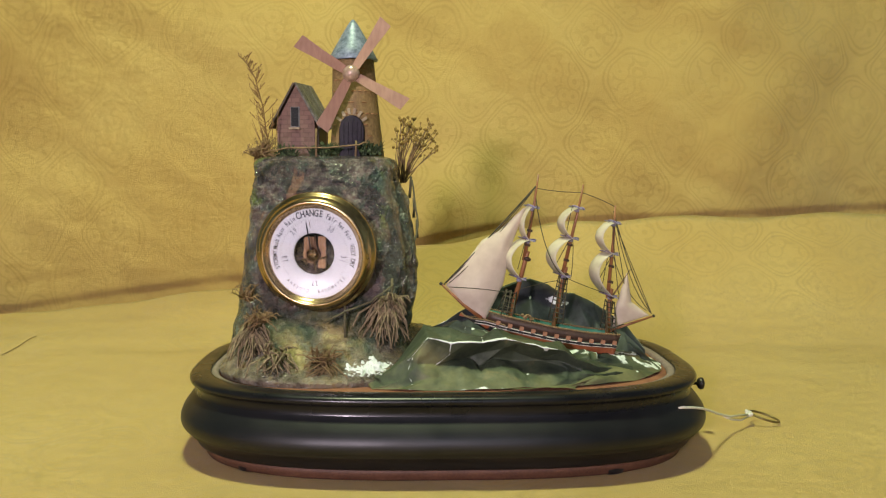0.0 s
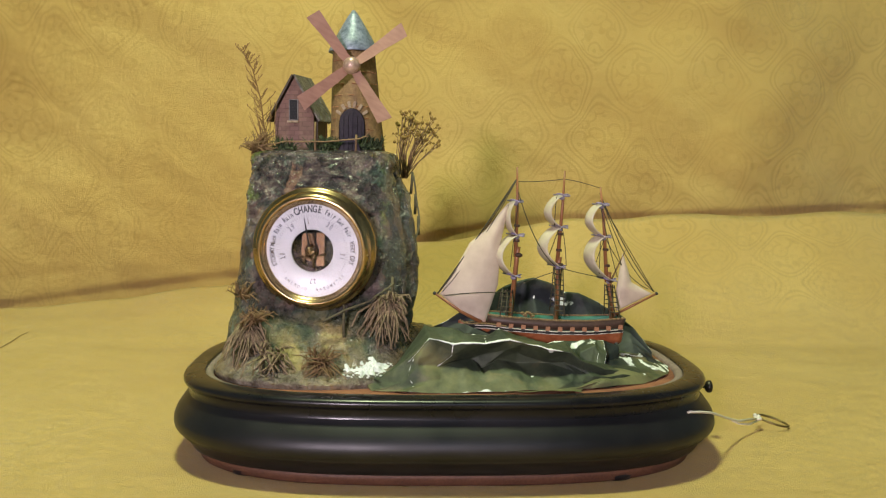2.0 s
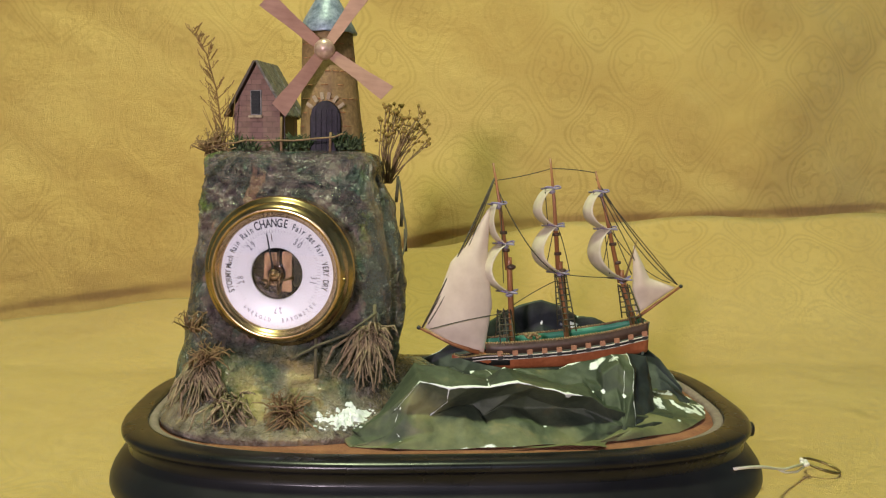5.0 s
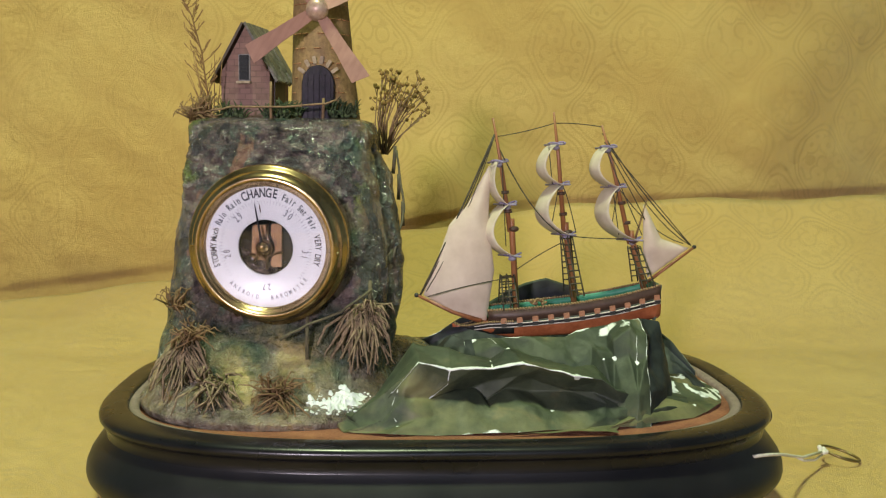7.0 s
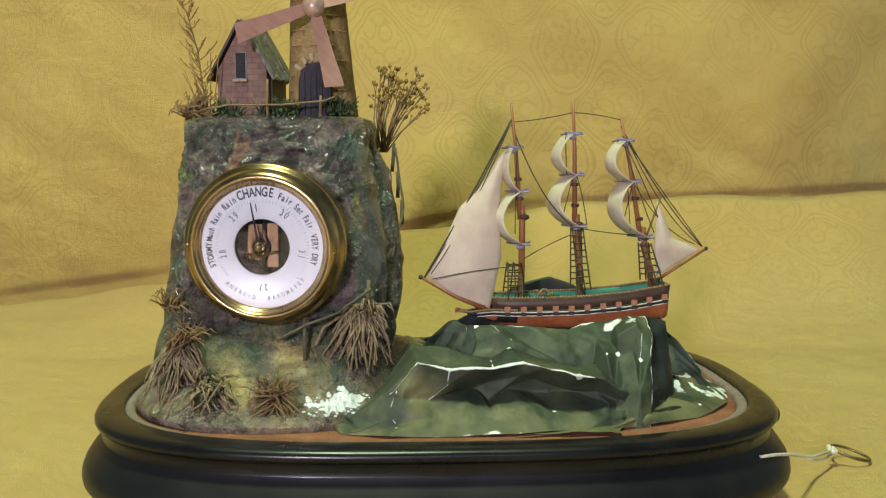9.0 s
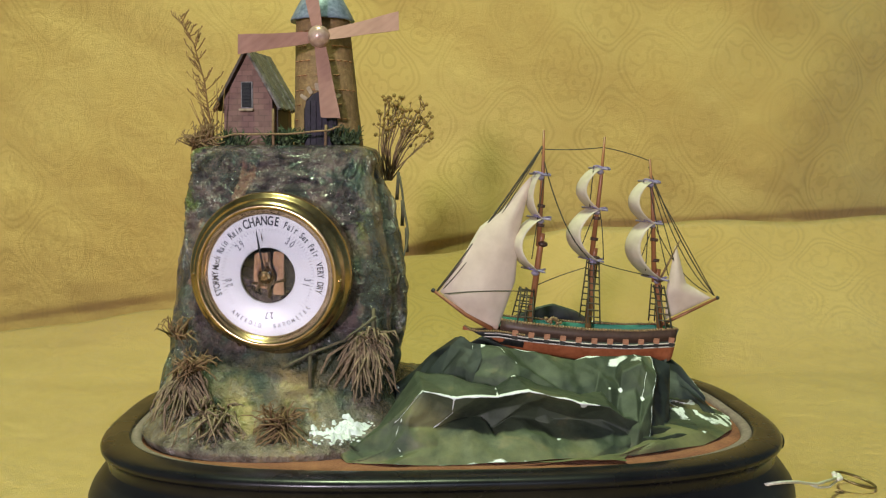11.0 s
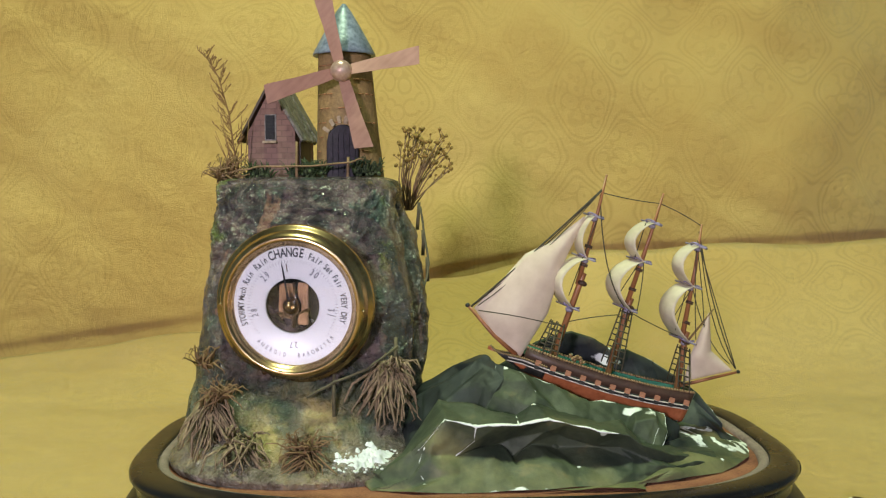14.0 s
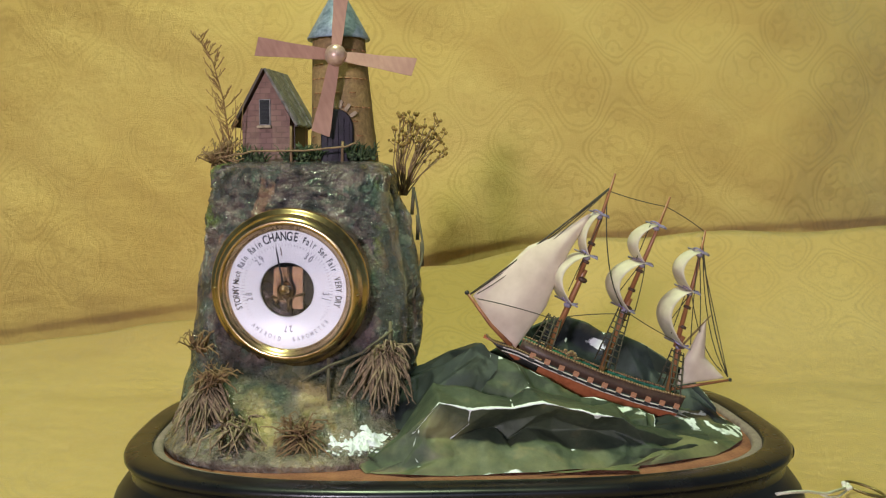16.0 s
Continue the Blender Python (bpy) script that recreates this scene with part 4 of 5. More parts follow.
def fences():
    twig_fence("twig_fence", [((-0.1205, 0.9195, 0.277), (-0.1205, 0.9195, 0.310)), ((-0.0815, 0.9195, 0.276), (-0.0805, 0.9195, 0.298)), ((-0.176, 0.921, 0.276), (-0.176, 0.921, 0.289))],
               [[(-0.181, 0.920, 0.285), (-0.150, 0.918, 0.2905), (-0.120, 0.9178, 0.2905), (-0.0815, 0.918, 0.2930), (-0.070, 0.918, 0.2965)]], "thin twig fence along the top of the cliff", 0.0011)
    twig_fence("path_fence", [((-0.0885, 0.834, 0.112), (-0.0885, 0.838, 0.1415)), ((-0.046, 0.848, 0.140), (-0.0445, 0.846, 0.166)),
                              ((-0.030, 0.895, 0.166), (-0.0285, 0.892, 0.184)), ((-0.019, 0.918, 0.200), (-0.0195, 0.916, 0.219)),
                              ((-0.0225, 0.926, 0.220), (-0.0225, 0.924, 0.240)), ((-0.0265, 0.936, 0.240), (-0.0250, 0.934, 0.262))],
               [[(-0.108, 0.833, 0.1265), (-0.0885, 0.833, 0.1365), (-0.0655, 0.836, 0.1455), (-0.043, 0.844, 0.1605)],
                [(-0.0275, 0.889, 0.178), (-0.0180, 0.914, 0.213), (-0.0210, 0.922, 0.234), (-0.0240, 0.932, 0.2585)]], "crooked twig fence climbing the side of the rock", 0.0013,
               simple("mossy_dark_twig", (0.055, 0.05, 0.028), (0.13, 0.11, 0.055), 120, 0.75))


def foam_patch():
    """Torn lumps of white plaster on the shore."""
    bm = bmesh.new()
    rings = []
    for k in range(22):
        d = 1.0 - k / 22
        row = []
        for i in range(72):
            a = 2 * math.pi * i / 72
            out = d * (1 + 0.30 * noise.noise(Vector((math.cos(a) * 2.2, math.sin(a) * 2.2, 3))) + 0.22 * noise.noise(Vector((math.cos(a) * 6, math.sin(a) * 6, 8))))
            x, y = -0.073 + 0.023 * out * math.cos(a), 0.818 + 0.019 * out * math.sin(a)
            h = 0.35 + 0.9 * abs(noise.noise(Vector((x * 170, y * 170, 1)))) + 0.6 * abs(noise.noise(Vector((x * 420, y * 420, 5))))
            z = 0.0825 + 0.30 * max(0.0, y - 0.806) + 0.0062 * h * smooth_step(0.0, 0.35, 1 - d + 0.02)
            row.append((x, y, z))
        rings.append(row)
    loft(bm, rings, False, True)
    for k in range(60):
        a, d = random.uniform(0, 6.28), random.uniform(0.9, 1.6)
        x, y = -0.075 + 0.021 * d * math.cos(a), 0.815 + 0.017 * d * math.sin(a)
        blob(bm, x, y, 0.0845 + 0.26 * max(0.0, y - 0.806), random.uniform(0.0006, 0.0017), 1, 0.6)
    tagged(part("sea_foam", bm, FOAM, smooth=False), "lumpy white plaster foam where sea meets rock", "foam")


# ---- the sea ----
SHIP_AT = (0.075, 0.885, 0.135)
SWELL_FIT = (0.0751, 0.885, 0.1353)
CREST_Z = [(-0.080, 0.080), (-0.060, 0.082), (-0.044, 0.087), (-0.034, 0.093), (-0.0285, 0.112), (-0.0148, 0.1180), (-0.002, 0.1170), (0.010, 0.1155), (0.028, 0.1150), (0.060, 0.1150),
           (0.070, 0.1160), (0.083, 0.1115), (0.097, 0.1100), (0.112, 0.1020), (0.135, 0.0930), (0.155, 0.0850), (0.175, 0.0810)]
BACK = [(-0.035, 0.088), (0.0, 0.104), (0.03, 0.120), (0.055, 0.136), (0.080, 0.149), (0.100, 0.153), (0.115, 0.150), (0.127, 0.143), (0.158, 0.134), (0.187, 0.119), (0.205, 0.100), (0.214, 0.084)]


def inner_edge(x, s):
    """The board's front (s = -1) or back edge inside the rim."""
    u = min(0.999, abs(x - 0.006) / 0.213)
    return 0.885 + s * 0.115 * (1 - u ** 2.35) ** (1 / 2.35)


def bump_at(a, w, x):
    return math.exp(-((x - a) / w) ** 2)


def crumpled(name, parent, place, cols, levels, seed, coarse, fine, paint, label="", fixed=(), step=6, dabs=0.045):
    """Creased canvas: flat triangles between jittered corners of place(u, v), each finely wrinkled again.
    levels: the rows of corners; fixed: rows that stay unshaken; paint(u, v, p) gives foam, dark and pale."""
    r = random.Random(seed)
    corner, where = [], []
    for i in range(cols + 1):
        pts, uvs = [], []
        for j, v in enumerate(levels):
            inner = 0 < j < len(levels) - 1 and v not in fixed
            gap = min(v - levels[j - 1], levels[j + 1] - v) if inner else 0.0
            u = min(1.0, max(0.0, (i + (r.uniform(-0.34, 0.34) if 0 < i < cols else 0.0)) / cols))
            w = v + gap * r.uniform(-0.34, 0.34)
            p, e = Vector(place(u, w)), 0.01
            du = Vector(place(min(1, u + e), w)) - Vector(place(max(0, u - e), w))
            dv = Vector(place(u, min(1, w + e))) - Vector(place(u, max(0, w - e)))
            n = du.cross(dv).normalized()
            amp = coarse * (1.0 if inner else 0.35) * (1.0 if 0 < i < cols else 0.4)
            pts.append(p + n * r.uniform(-1, 1) * amp), uvs.append((u, w))
        corner.append(pts), where.append(uvs)
    white = [(corner[i][j], r.uniform(0.0012, 0.0030)) for i in range(1, cols) for j in range(1, len(levels) - 1) if r.random() < dabs]
    lines = {(i, j) for i in range(1, cols) for j in range(1, len(levels) - 2) if r.random() < dabs * 1.3}
    flips = [[r.random() < 0.5 for _ in levels] for _ in range(cols)]
    rows, foam, dark, pale = [], [], [], []
    nu, nv = cols * step + 1, (len(levels) - 1) * step + 1
    for a in range(nu):
        i = min(cols - 1, a // step)
        f = a / step - i
        row = []
        for b in range(nv):
            j = min(len(levels) - 2, b // step)
            g = b / step - j
            if flips[i][j]:
                k = (1 - f - g, f, g, 0) if f + g < 1 else (0, 1 - g, 1 - f, f + g - 1)
            else:
                k = (1 - f, f - g, 0, g) if f > g else (1 - g, 0, g - f, f)
            ids = ((i, j), (i + 1, j), (i, j + 1), (i + 1, j + 1))
            p = Vector((0, 0, 0))
            u = v = 0.0
            for wt, (ci, cj) in zip(k, ids):
                p += corner[ci][cj] * wt
                u, v = u + where[ci][cj][0] * wt, v + where[ci][cj][1] * wt
            q = p * 55 + Vector((seed, 0, 0))
            wr = 0.4 - abs(noise.noise(q)) + 0.5 * (0.4 - abs(noise.noise(q * 2.3))) + 0.4 * noise.noise(q * 0.6)
            row.append(p + Vector((0.3 * wr, -0.75 * wr, 0.6 * wr)) * fine * min(1.0, 0.3 + 6 * min(v, 1 - v)))
            c, d, w = paint(u, v, p)
            for at, size in white:
                c = max(c, 0.85 * math.exp(-((p - at).length / size) ** 2))
            if (i, j) in lines or (f > 0.5 and (i + 1, j) in lines):
                near = min(f if (i, j) in lines else 1.0, 1 - f if (i + 1, j) in lines else 1.0)
                c = max(c, 0.75 * math.exp(-(near / 0.06) ** 2) * (0.8 + 0.5 * noise.noise(p * 160)))
            foam.append(min(1.0, c)), dark.append(min(1.0, d)), pale.append(w)
        rows.append(row)
    bm = bmesh.new()
    loft(bm, rows, closed=False)
    ob = part(name, bm, SEA, parent, label)
    set_attr(ob, "foam", foam), set_attr(ob, "dark", dark), set_attr(ob, "pale", pale)
    return ob


def sea():
    cloth = thing("sea_cloth", pose(0, 0, 0), "crumpled canvas sea painted olive green with white wave crests", "sea")

    # the front wave: a hollow face under an overhanging crest, then a slope that falls back below the ship
    def face(u, v):
        x = -0.088 + 0.268 * u
        zc = lerp(CREST_Z, x) + 0.0032 * noise.noise(Vector((x * 60, 1, 1)))
        yf = inner_edge(x, -1) + 0.003 * noise.noise(Vector((x * 50, 0, 3))) + 0.045 * smooth_step(-0.045, -0.085, x)
        tall = smooth_step(0.0, 0.03, zc - 0.080)
        yc = max(0.790, yf + 0.012) + 0.008 * noise.noise(Vector((x * 28, 5, 1)))
        z0 = 0.0752
        if v < 0.55:
            t = v / 0.55
            deep = 0.30 + 0.90 * smooth_step(-0.008, 0.020, x) * smooth_step(0.118, 0.090, x) + 0.25 * noise.noise(Vector((x * 30, 4, 4)))
            hollow = 0.021 * deep * tall * math.sin(math.pi * min(1.0, t * 1.02)) ** 0.9 * smooth_step(1.0, 0.72, t)
            y = yf + (yc - yf) * t + hollow + 0.006 * deep * tall * bump_at(0.5, 0.22, t)
            z = z0 + (zc - z0) * (t + 0.10 * tall * math.sin(2 * math.pi * t))
        else:
            t = (v - 0.55) / 0.45
            y = yc + (0.070 * tall + 0.03) * t
            z = zc + 0.003 * tall * math.sin(math.pi * min(1, t * 2)) - (zc - 0.0745) * smooth_step(0.45, 1.0, t)
        return x + 0.006 * noise.noise(Vector((v * 3, x * 20, 2))), y, z

    def face_paint(u, v, p):
        crest = bump_at(0.553, 0.015 + 0.012 * max(0.0, noise.noise(Vector((p.x * 33, 7, 2)))), v) * (0.84 + 0.50 * noise.noise(Vector((p.x * 48, 2, 6)))) * smooth_step(-0.034, -0.028, p.x) * smooth_step(0.112, 0.100, p.x)
        curl = bump_at(0.55, 0.045, v) * bump_at(-0.043, 0.010, p.x)
        drip = bump_at(-0.0285 + 0.002 * math.sin(v * 20), 0.0011, p.x) * (0.55 + 0.6 * noise.noise(Vector((v * 14, 3, 3)))) * smooth_step(0.56, 0.52, v)
        tip = 0.9 * bump_at(0.094, 0.003, p.x) * bump_at(0.54, 0.05, v)
        # lit zones painted pale: along the hem, on the left face, towards the rock
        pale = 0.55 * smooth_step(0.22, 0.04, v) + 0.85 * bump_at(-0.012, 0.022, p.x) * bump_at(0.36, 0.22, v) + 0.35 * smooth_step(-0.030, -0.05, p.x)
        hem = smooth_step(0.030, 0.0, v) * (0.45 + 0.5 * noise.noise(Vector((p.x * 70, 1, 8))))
        # slightly darker down the slope behind the crest
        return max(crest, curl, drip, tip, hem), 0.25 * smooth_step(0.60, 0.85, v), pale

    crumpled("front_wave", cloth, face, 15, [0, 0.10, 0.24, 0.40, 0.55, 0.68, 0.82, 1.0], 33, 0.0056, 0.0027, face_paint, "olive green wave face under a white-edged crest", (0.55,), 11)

    # the wave behind the ship
    def back(u, v):
        x = -0.035 + 0.249 * u
        zb = lerp(BACK, x) + 0.003 * noise.noise(Vector((x * 35, 8, 1)))
        yb = inner_edge(x, 1)
        yk = min(0.955, yb - 0.012)
        if v < 0.6:
            t = v / 0.6
            return x, yk - 0.045 * (1 - t) ** 1.4 + 0.010 * math.sin(math.pi * t), 0.0745 + (zb - 0.0745) * t
        t = (v - 0.6) / 0.4
        return x, yk + (yb - yk) * t, zb + (0.0745 - zb) * t ** 1.5

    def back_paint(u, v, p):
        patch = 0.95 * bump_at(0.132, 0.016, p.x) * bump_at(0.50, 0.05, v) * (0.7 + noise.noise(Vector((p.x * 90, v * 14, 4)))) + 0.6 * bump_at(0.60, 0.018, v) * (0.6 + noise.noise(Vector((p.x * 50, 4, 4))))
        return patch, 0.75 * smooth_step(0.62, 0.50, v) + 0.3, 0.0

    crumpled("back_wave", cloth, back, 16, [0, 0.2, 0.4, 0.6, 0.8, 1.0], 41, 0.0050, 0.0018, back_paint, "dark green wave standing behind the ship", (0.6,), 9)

    # low ripples at the seaward end of the board
    def shore(u, v):
        y = 0.768 + 0.205 * u
        s = max(0.02, 1 - abs((y - 0.885) / 0.117) ** 2.35) ** (1 / 2.35)
        xr = 0.006 + 0.2155 * s
        x = 0.118 + (xr - 0.118) * v
        z = 0.0752 + 0.011 * math.sin(math.pi * min(1.0, 0.15 + 0.85 * v)) * smooth_step(0.0, 0.25, u) + 0.004 * abs(noise.noise(Vector((x * 90, y * 45, 2))))
        return x, y, z

    def shore_paint(u, v, p):
        lines = smooth_step(0.30, 0.10, abs(noise.noise(Vector((p.x * 75 + p.y * 30, p.y * 40, 5))))) * smooth_step(0.35, 0.6, v) * smooth_step(0.25, 0.45, u)
        return 0.76 * lines, 0.75 * smooth_step(0.62, 0.45, v) * smooth_step(0.18, 0.35, u), 0.75 * smooth_step(0.4, 0.2, u)

    crumpled("end_ripples", cloth, shore, 16, [0, 0.2, 0.4, 0.6, 0.8, 1.0], 51, 0.0034, 0.0022, shore_paint, "pale green ripples with white streaks", (), 8)


# x, y, z of the top edge and of the foot, round the hull
SWELL = [((-0.032, 0.898, 0.076), (-0.038, 0.890, 0.050)), ((-0.013, 0.888, 0.096), (-0.028, 0.850, 0.055)), ((0.010, 0.874, 0.132), (-0.016, 0.830, 0.058)),
         ((0.024, 0.862, 0.133), (0.004, 0.818, 0.066)), ((0.033, 0.853, 0.1325), (0.018, 0.812, 0.070)), ((0.0555, 0.853, 0.1300), (0.055, 0.812, 0.078)),
         ((0.080, 0.853, 0.1285), (0.080, 0.808, 0.078)), ((0.105, 0.853, 0.1295), (0.103, 0.795, 0.076)), ((0.125, 0.853, 0.1330), (0.122, 0.786, 0.074)),
         ((0.143, 0.851, 0.1370), (0.133, 0.782, 0.072)), ((0.156, 0.851, 0.1380), (0.141, 0.784, 0.071)), ((0.166, 0.868, 0.1330), (0.170, 0.835, 0.070)),
         ((0.172, 0.900, 0.1250), (0.180, 0.890, 0.068)), ((0.172, 0.935, 0.1100), (0.180, 0.940, 0.066))]


def swell():
    """The canvas that lies against the hull and rocks with it."""
    ob = thing("sea_swell", pose(*SHIP_AT), "rocking crumpled canvas wave under the ship, green with white foam", "sea")

    def piece(name, k0, k1, seed, dark, label):
        part_of = SWELL[k0:k1 + 1]
        ks = np.linspace(0, 1, len(part_of))

        def place(u, v):
            top = Vector([float(np.interp(u, ks, [s[0][c] for s in part_of])) for c in range(3)])
            low = Vector([float(np.interp(u, ks, [s[1][c] for s in part_of])) for c in range(3)])
            if v < 0.12:
                # the upper edge turns in under the hull
                t = 1 - v / 0.12
                p = top + Vector((0, 0.016 * t, -0.010 * t * t))
            else:
                t = (v - 0.12) / 0.88
                a, b = t ** 0.75, t ** 1.35
                p = Vector((top.x + (low.x - top.x) * a, top.y + (low.y - top.y) * a, top.z + (low.z - top.z) * b))
            p.x += 0.010 * noise.noise(Vector((v * 4.3, 9, 1))) * min(1.0, 4 * v)
            return p - Vector(SWELL_FIT)

        def paint(u, v, p):
            edge = bump_at(0.125, 0.014, v) * (0.50 + 0.7 * noise.noise(Vector((p.x * 45, 3, seed))))
            patch = 0.0
            if not dark:
                patch = bump_at(0.057, 0.016, p.x) * bump_at(0.17, 0.06, v) * (0.75 + 0.9 * noise.noise(Vector((p.x * 110, v * 16, 2))))
                edge = max(edge, smooth_step(0.978, 0.996, u) * (0.62 + 0.6 * noise.noise(Vector((v * 12, 1, 7)))))
                edge = max(edge, 0.9 * smooth_step(0.05, 0.0, u) * bump_at(0.13, 0.05, v))
            return max(edge * (0.6 if dark else 1.0), patch), dark, 0.15

        crumpled(name, ob, place, int(1.7 * (k1 - k0)) + 1, [0, 0.12, 0.30, 0.50, 0.72, 1.0], seed, 0.0054, 0.0025, paint, label, (0.12,), 9)

    piece("bow_fold", 0, 4, 61, 0.85, "dark creased fold rising to the bow")
    piece("wave_face", 4, 10, 75, 0.0, "olive green wave face with white foam along the hull")
    piece("stern_fold", 10, 13, 81, 0.9, "blue-black fold behind the stern")
    return ob


# ---- the ship ----
RAIL = [(-0.045, 0.0105), (-0.029, 0.0130), (0.0, 0.0132), (0.036, 0.0142), (0.07, 0.0170), (0.107, 0.0225)]
KEEL = [(-0.055, 0.004), (-0.045, -0.001), (-0.028, -0.006), (-0.011, -0.0105), (0.036, -0.0115), (0.07, -0.0085), (0.101, -0.0045)]
BEAM = [(-0.056, 0.0010), (-0.045, 0.0055), (-0.030, 0.0115), (-0.012, 0.0160), (0.03, 0.0180), (0.07, 0.0172), (0.107, 0.0125)]


def side(x, drop):
    """A place on the hull's side, drop metres under the rail."""
    z = lerp(RAIL, x) - drop
    k = lerp(KEEL, x)
    z = max(z, k + 0.0004)
    t = max(0.0, min(1.0, (z - k) / 0.014))
    return lerp(BEAM, x) * (0.45 + 0.55 * math.sqrt(t)), z


def band(bm, x0, x1, d0, d1, out, s, thick=0.0006, n=26):
    rows = []
    for i in range(n + 1):
        x = x0 + (x1 - x0) * i / n
        (y0, z0), (y1, z1) = side(x, d0), side(x, d1)
        rows.append([(x, s * (y0 + out), z0), (x, s * (y1 + out), z1), (x, s * (y1 + out - thick), z1), (x, s * (y0 + out - thick), z0)])
    loft(bm, rows, True, True)


def sheet(bm, rows, thick=0.0005):
    """A thin closed sheet from rows of points, thickened across y."""
    n, k = len(rows), len(rows[0])
    a = [[bm.verts.new(Vector(p)) for p in r] for r in rows]
    b = [[bm.verts.new(Vector(p) + Vector((0.3 * thick, thick, 0))) for p in r] for r in rows]
    for i in range(n - 1):
        for j in range(k - 1):
            bm.faces.new((a[i][j], a[i][j + 1], a[i + 1][j + 1], a[i + 1][j]))
            bm.faces.new((b[i][j], b[i + 1][j], b[i + 1][j + 1], b[i][j + 1]))
    for j in range(k - 1):
        bm.faces.new((a[0][j], b[0][j], b[0][j + 1], a[0][j + 1]))
        bm.faces.new((a[-1][j], a[-1][j + 1], b[-1][j + 1], b[-1][j]))
    for i in range(n - 1):
        bm.faces.new((a[i][0], a[i + 1][0], b[i + 1][0], b[i][0]))
        bm.faces.new((a[i][-1], b[i][-1], b[i + 1][-1], a[i + 1][-1]))


def blended(poly_a, poly_b, n, m, belly):
    """Rows between two edges (lists of x, z), bulging in y."""
    rows = []
    for i in range(n + 1):
        u = i / n
        row = []
        for j in range(m + 1):
            v = j / m
            ax, az = np.interp(u, np.linspace(0, 1, len(poly_a)), [p[0] for p in poly_a]), np.interp(u, np.linspace(0, 1, len(poly_a)), [p[1] for p in poly_a])
            bx, bz = np.interp(u, np.linspace(0, 1, len(poly_b)), [p[0] for p in poly_b]), np.interp(u, np.linspace(0, 1, len(poly_b)), [p[1] for p in poly_b])
            row.append((ax + (bx - ax) * v, -belly * math.sin(math.pi * u) * math.sin(math.pi * v), az + (bz - az) * v))
        rows.append(row)
    return rows


MASTS = (((-0.0065, 0.006), (-0.0060, 0.076), (-0.0150, 0.156)), ((0.0385, 0.006), (0.0350, 0.070), (0.0310, 0.157)), ((0.0945, 0.010), (0.0850, 0.060), (0.0670, 0.145)))
YARDS = (((-0.0125, 0.123), (-0.0080, 0.091), (-0.0070, 0.052)), ((0.0315, 0.133), (0.0330, 0.103), (0.0352, 0.065)), ((0.0705, 0.128), (0.0755, 0.098), (0.0855, 0.057)))


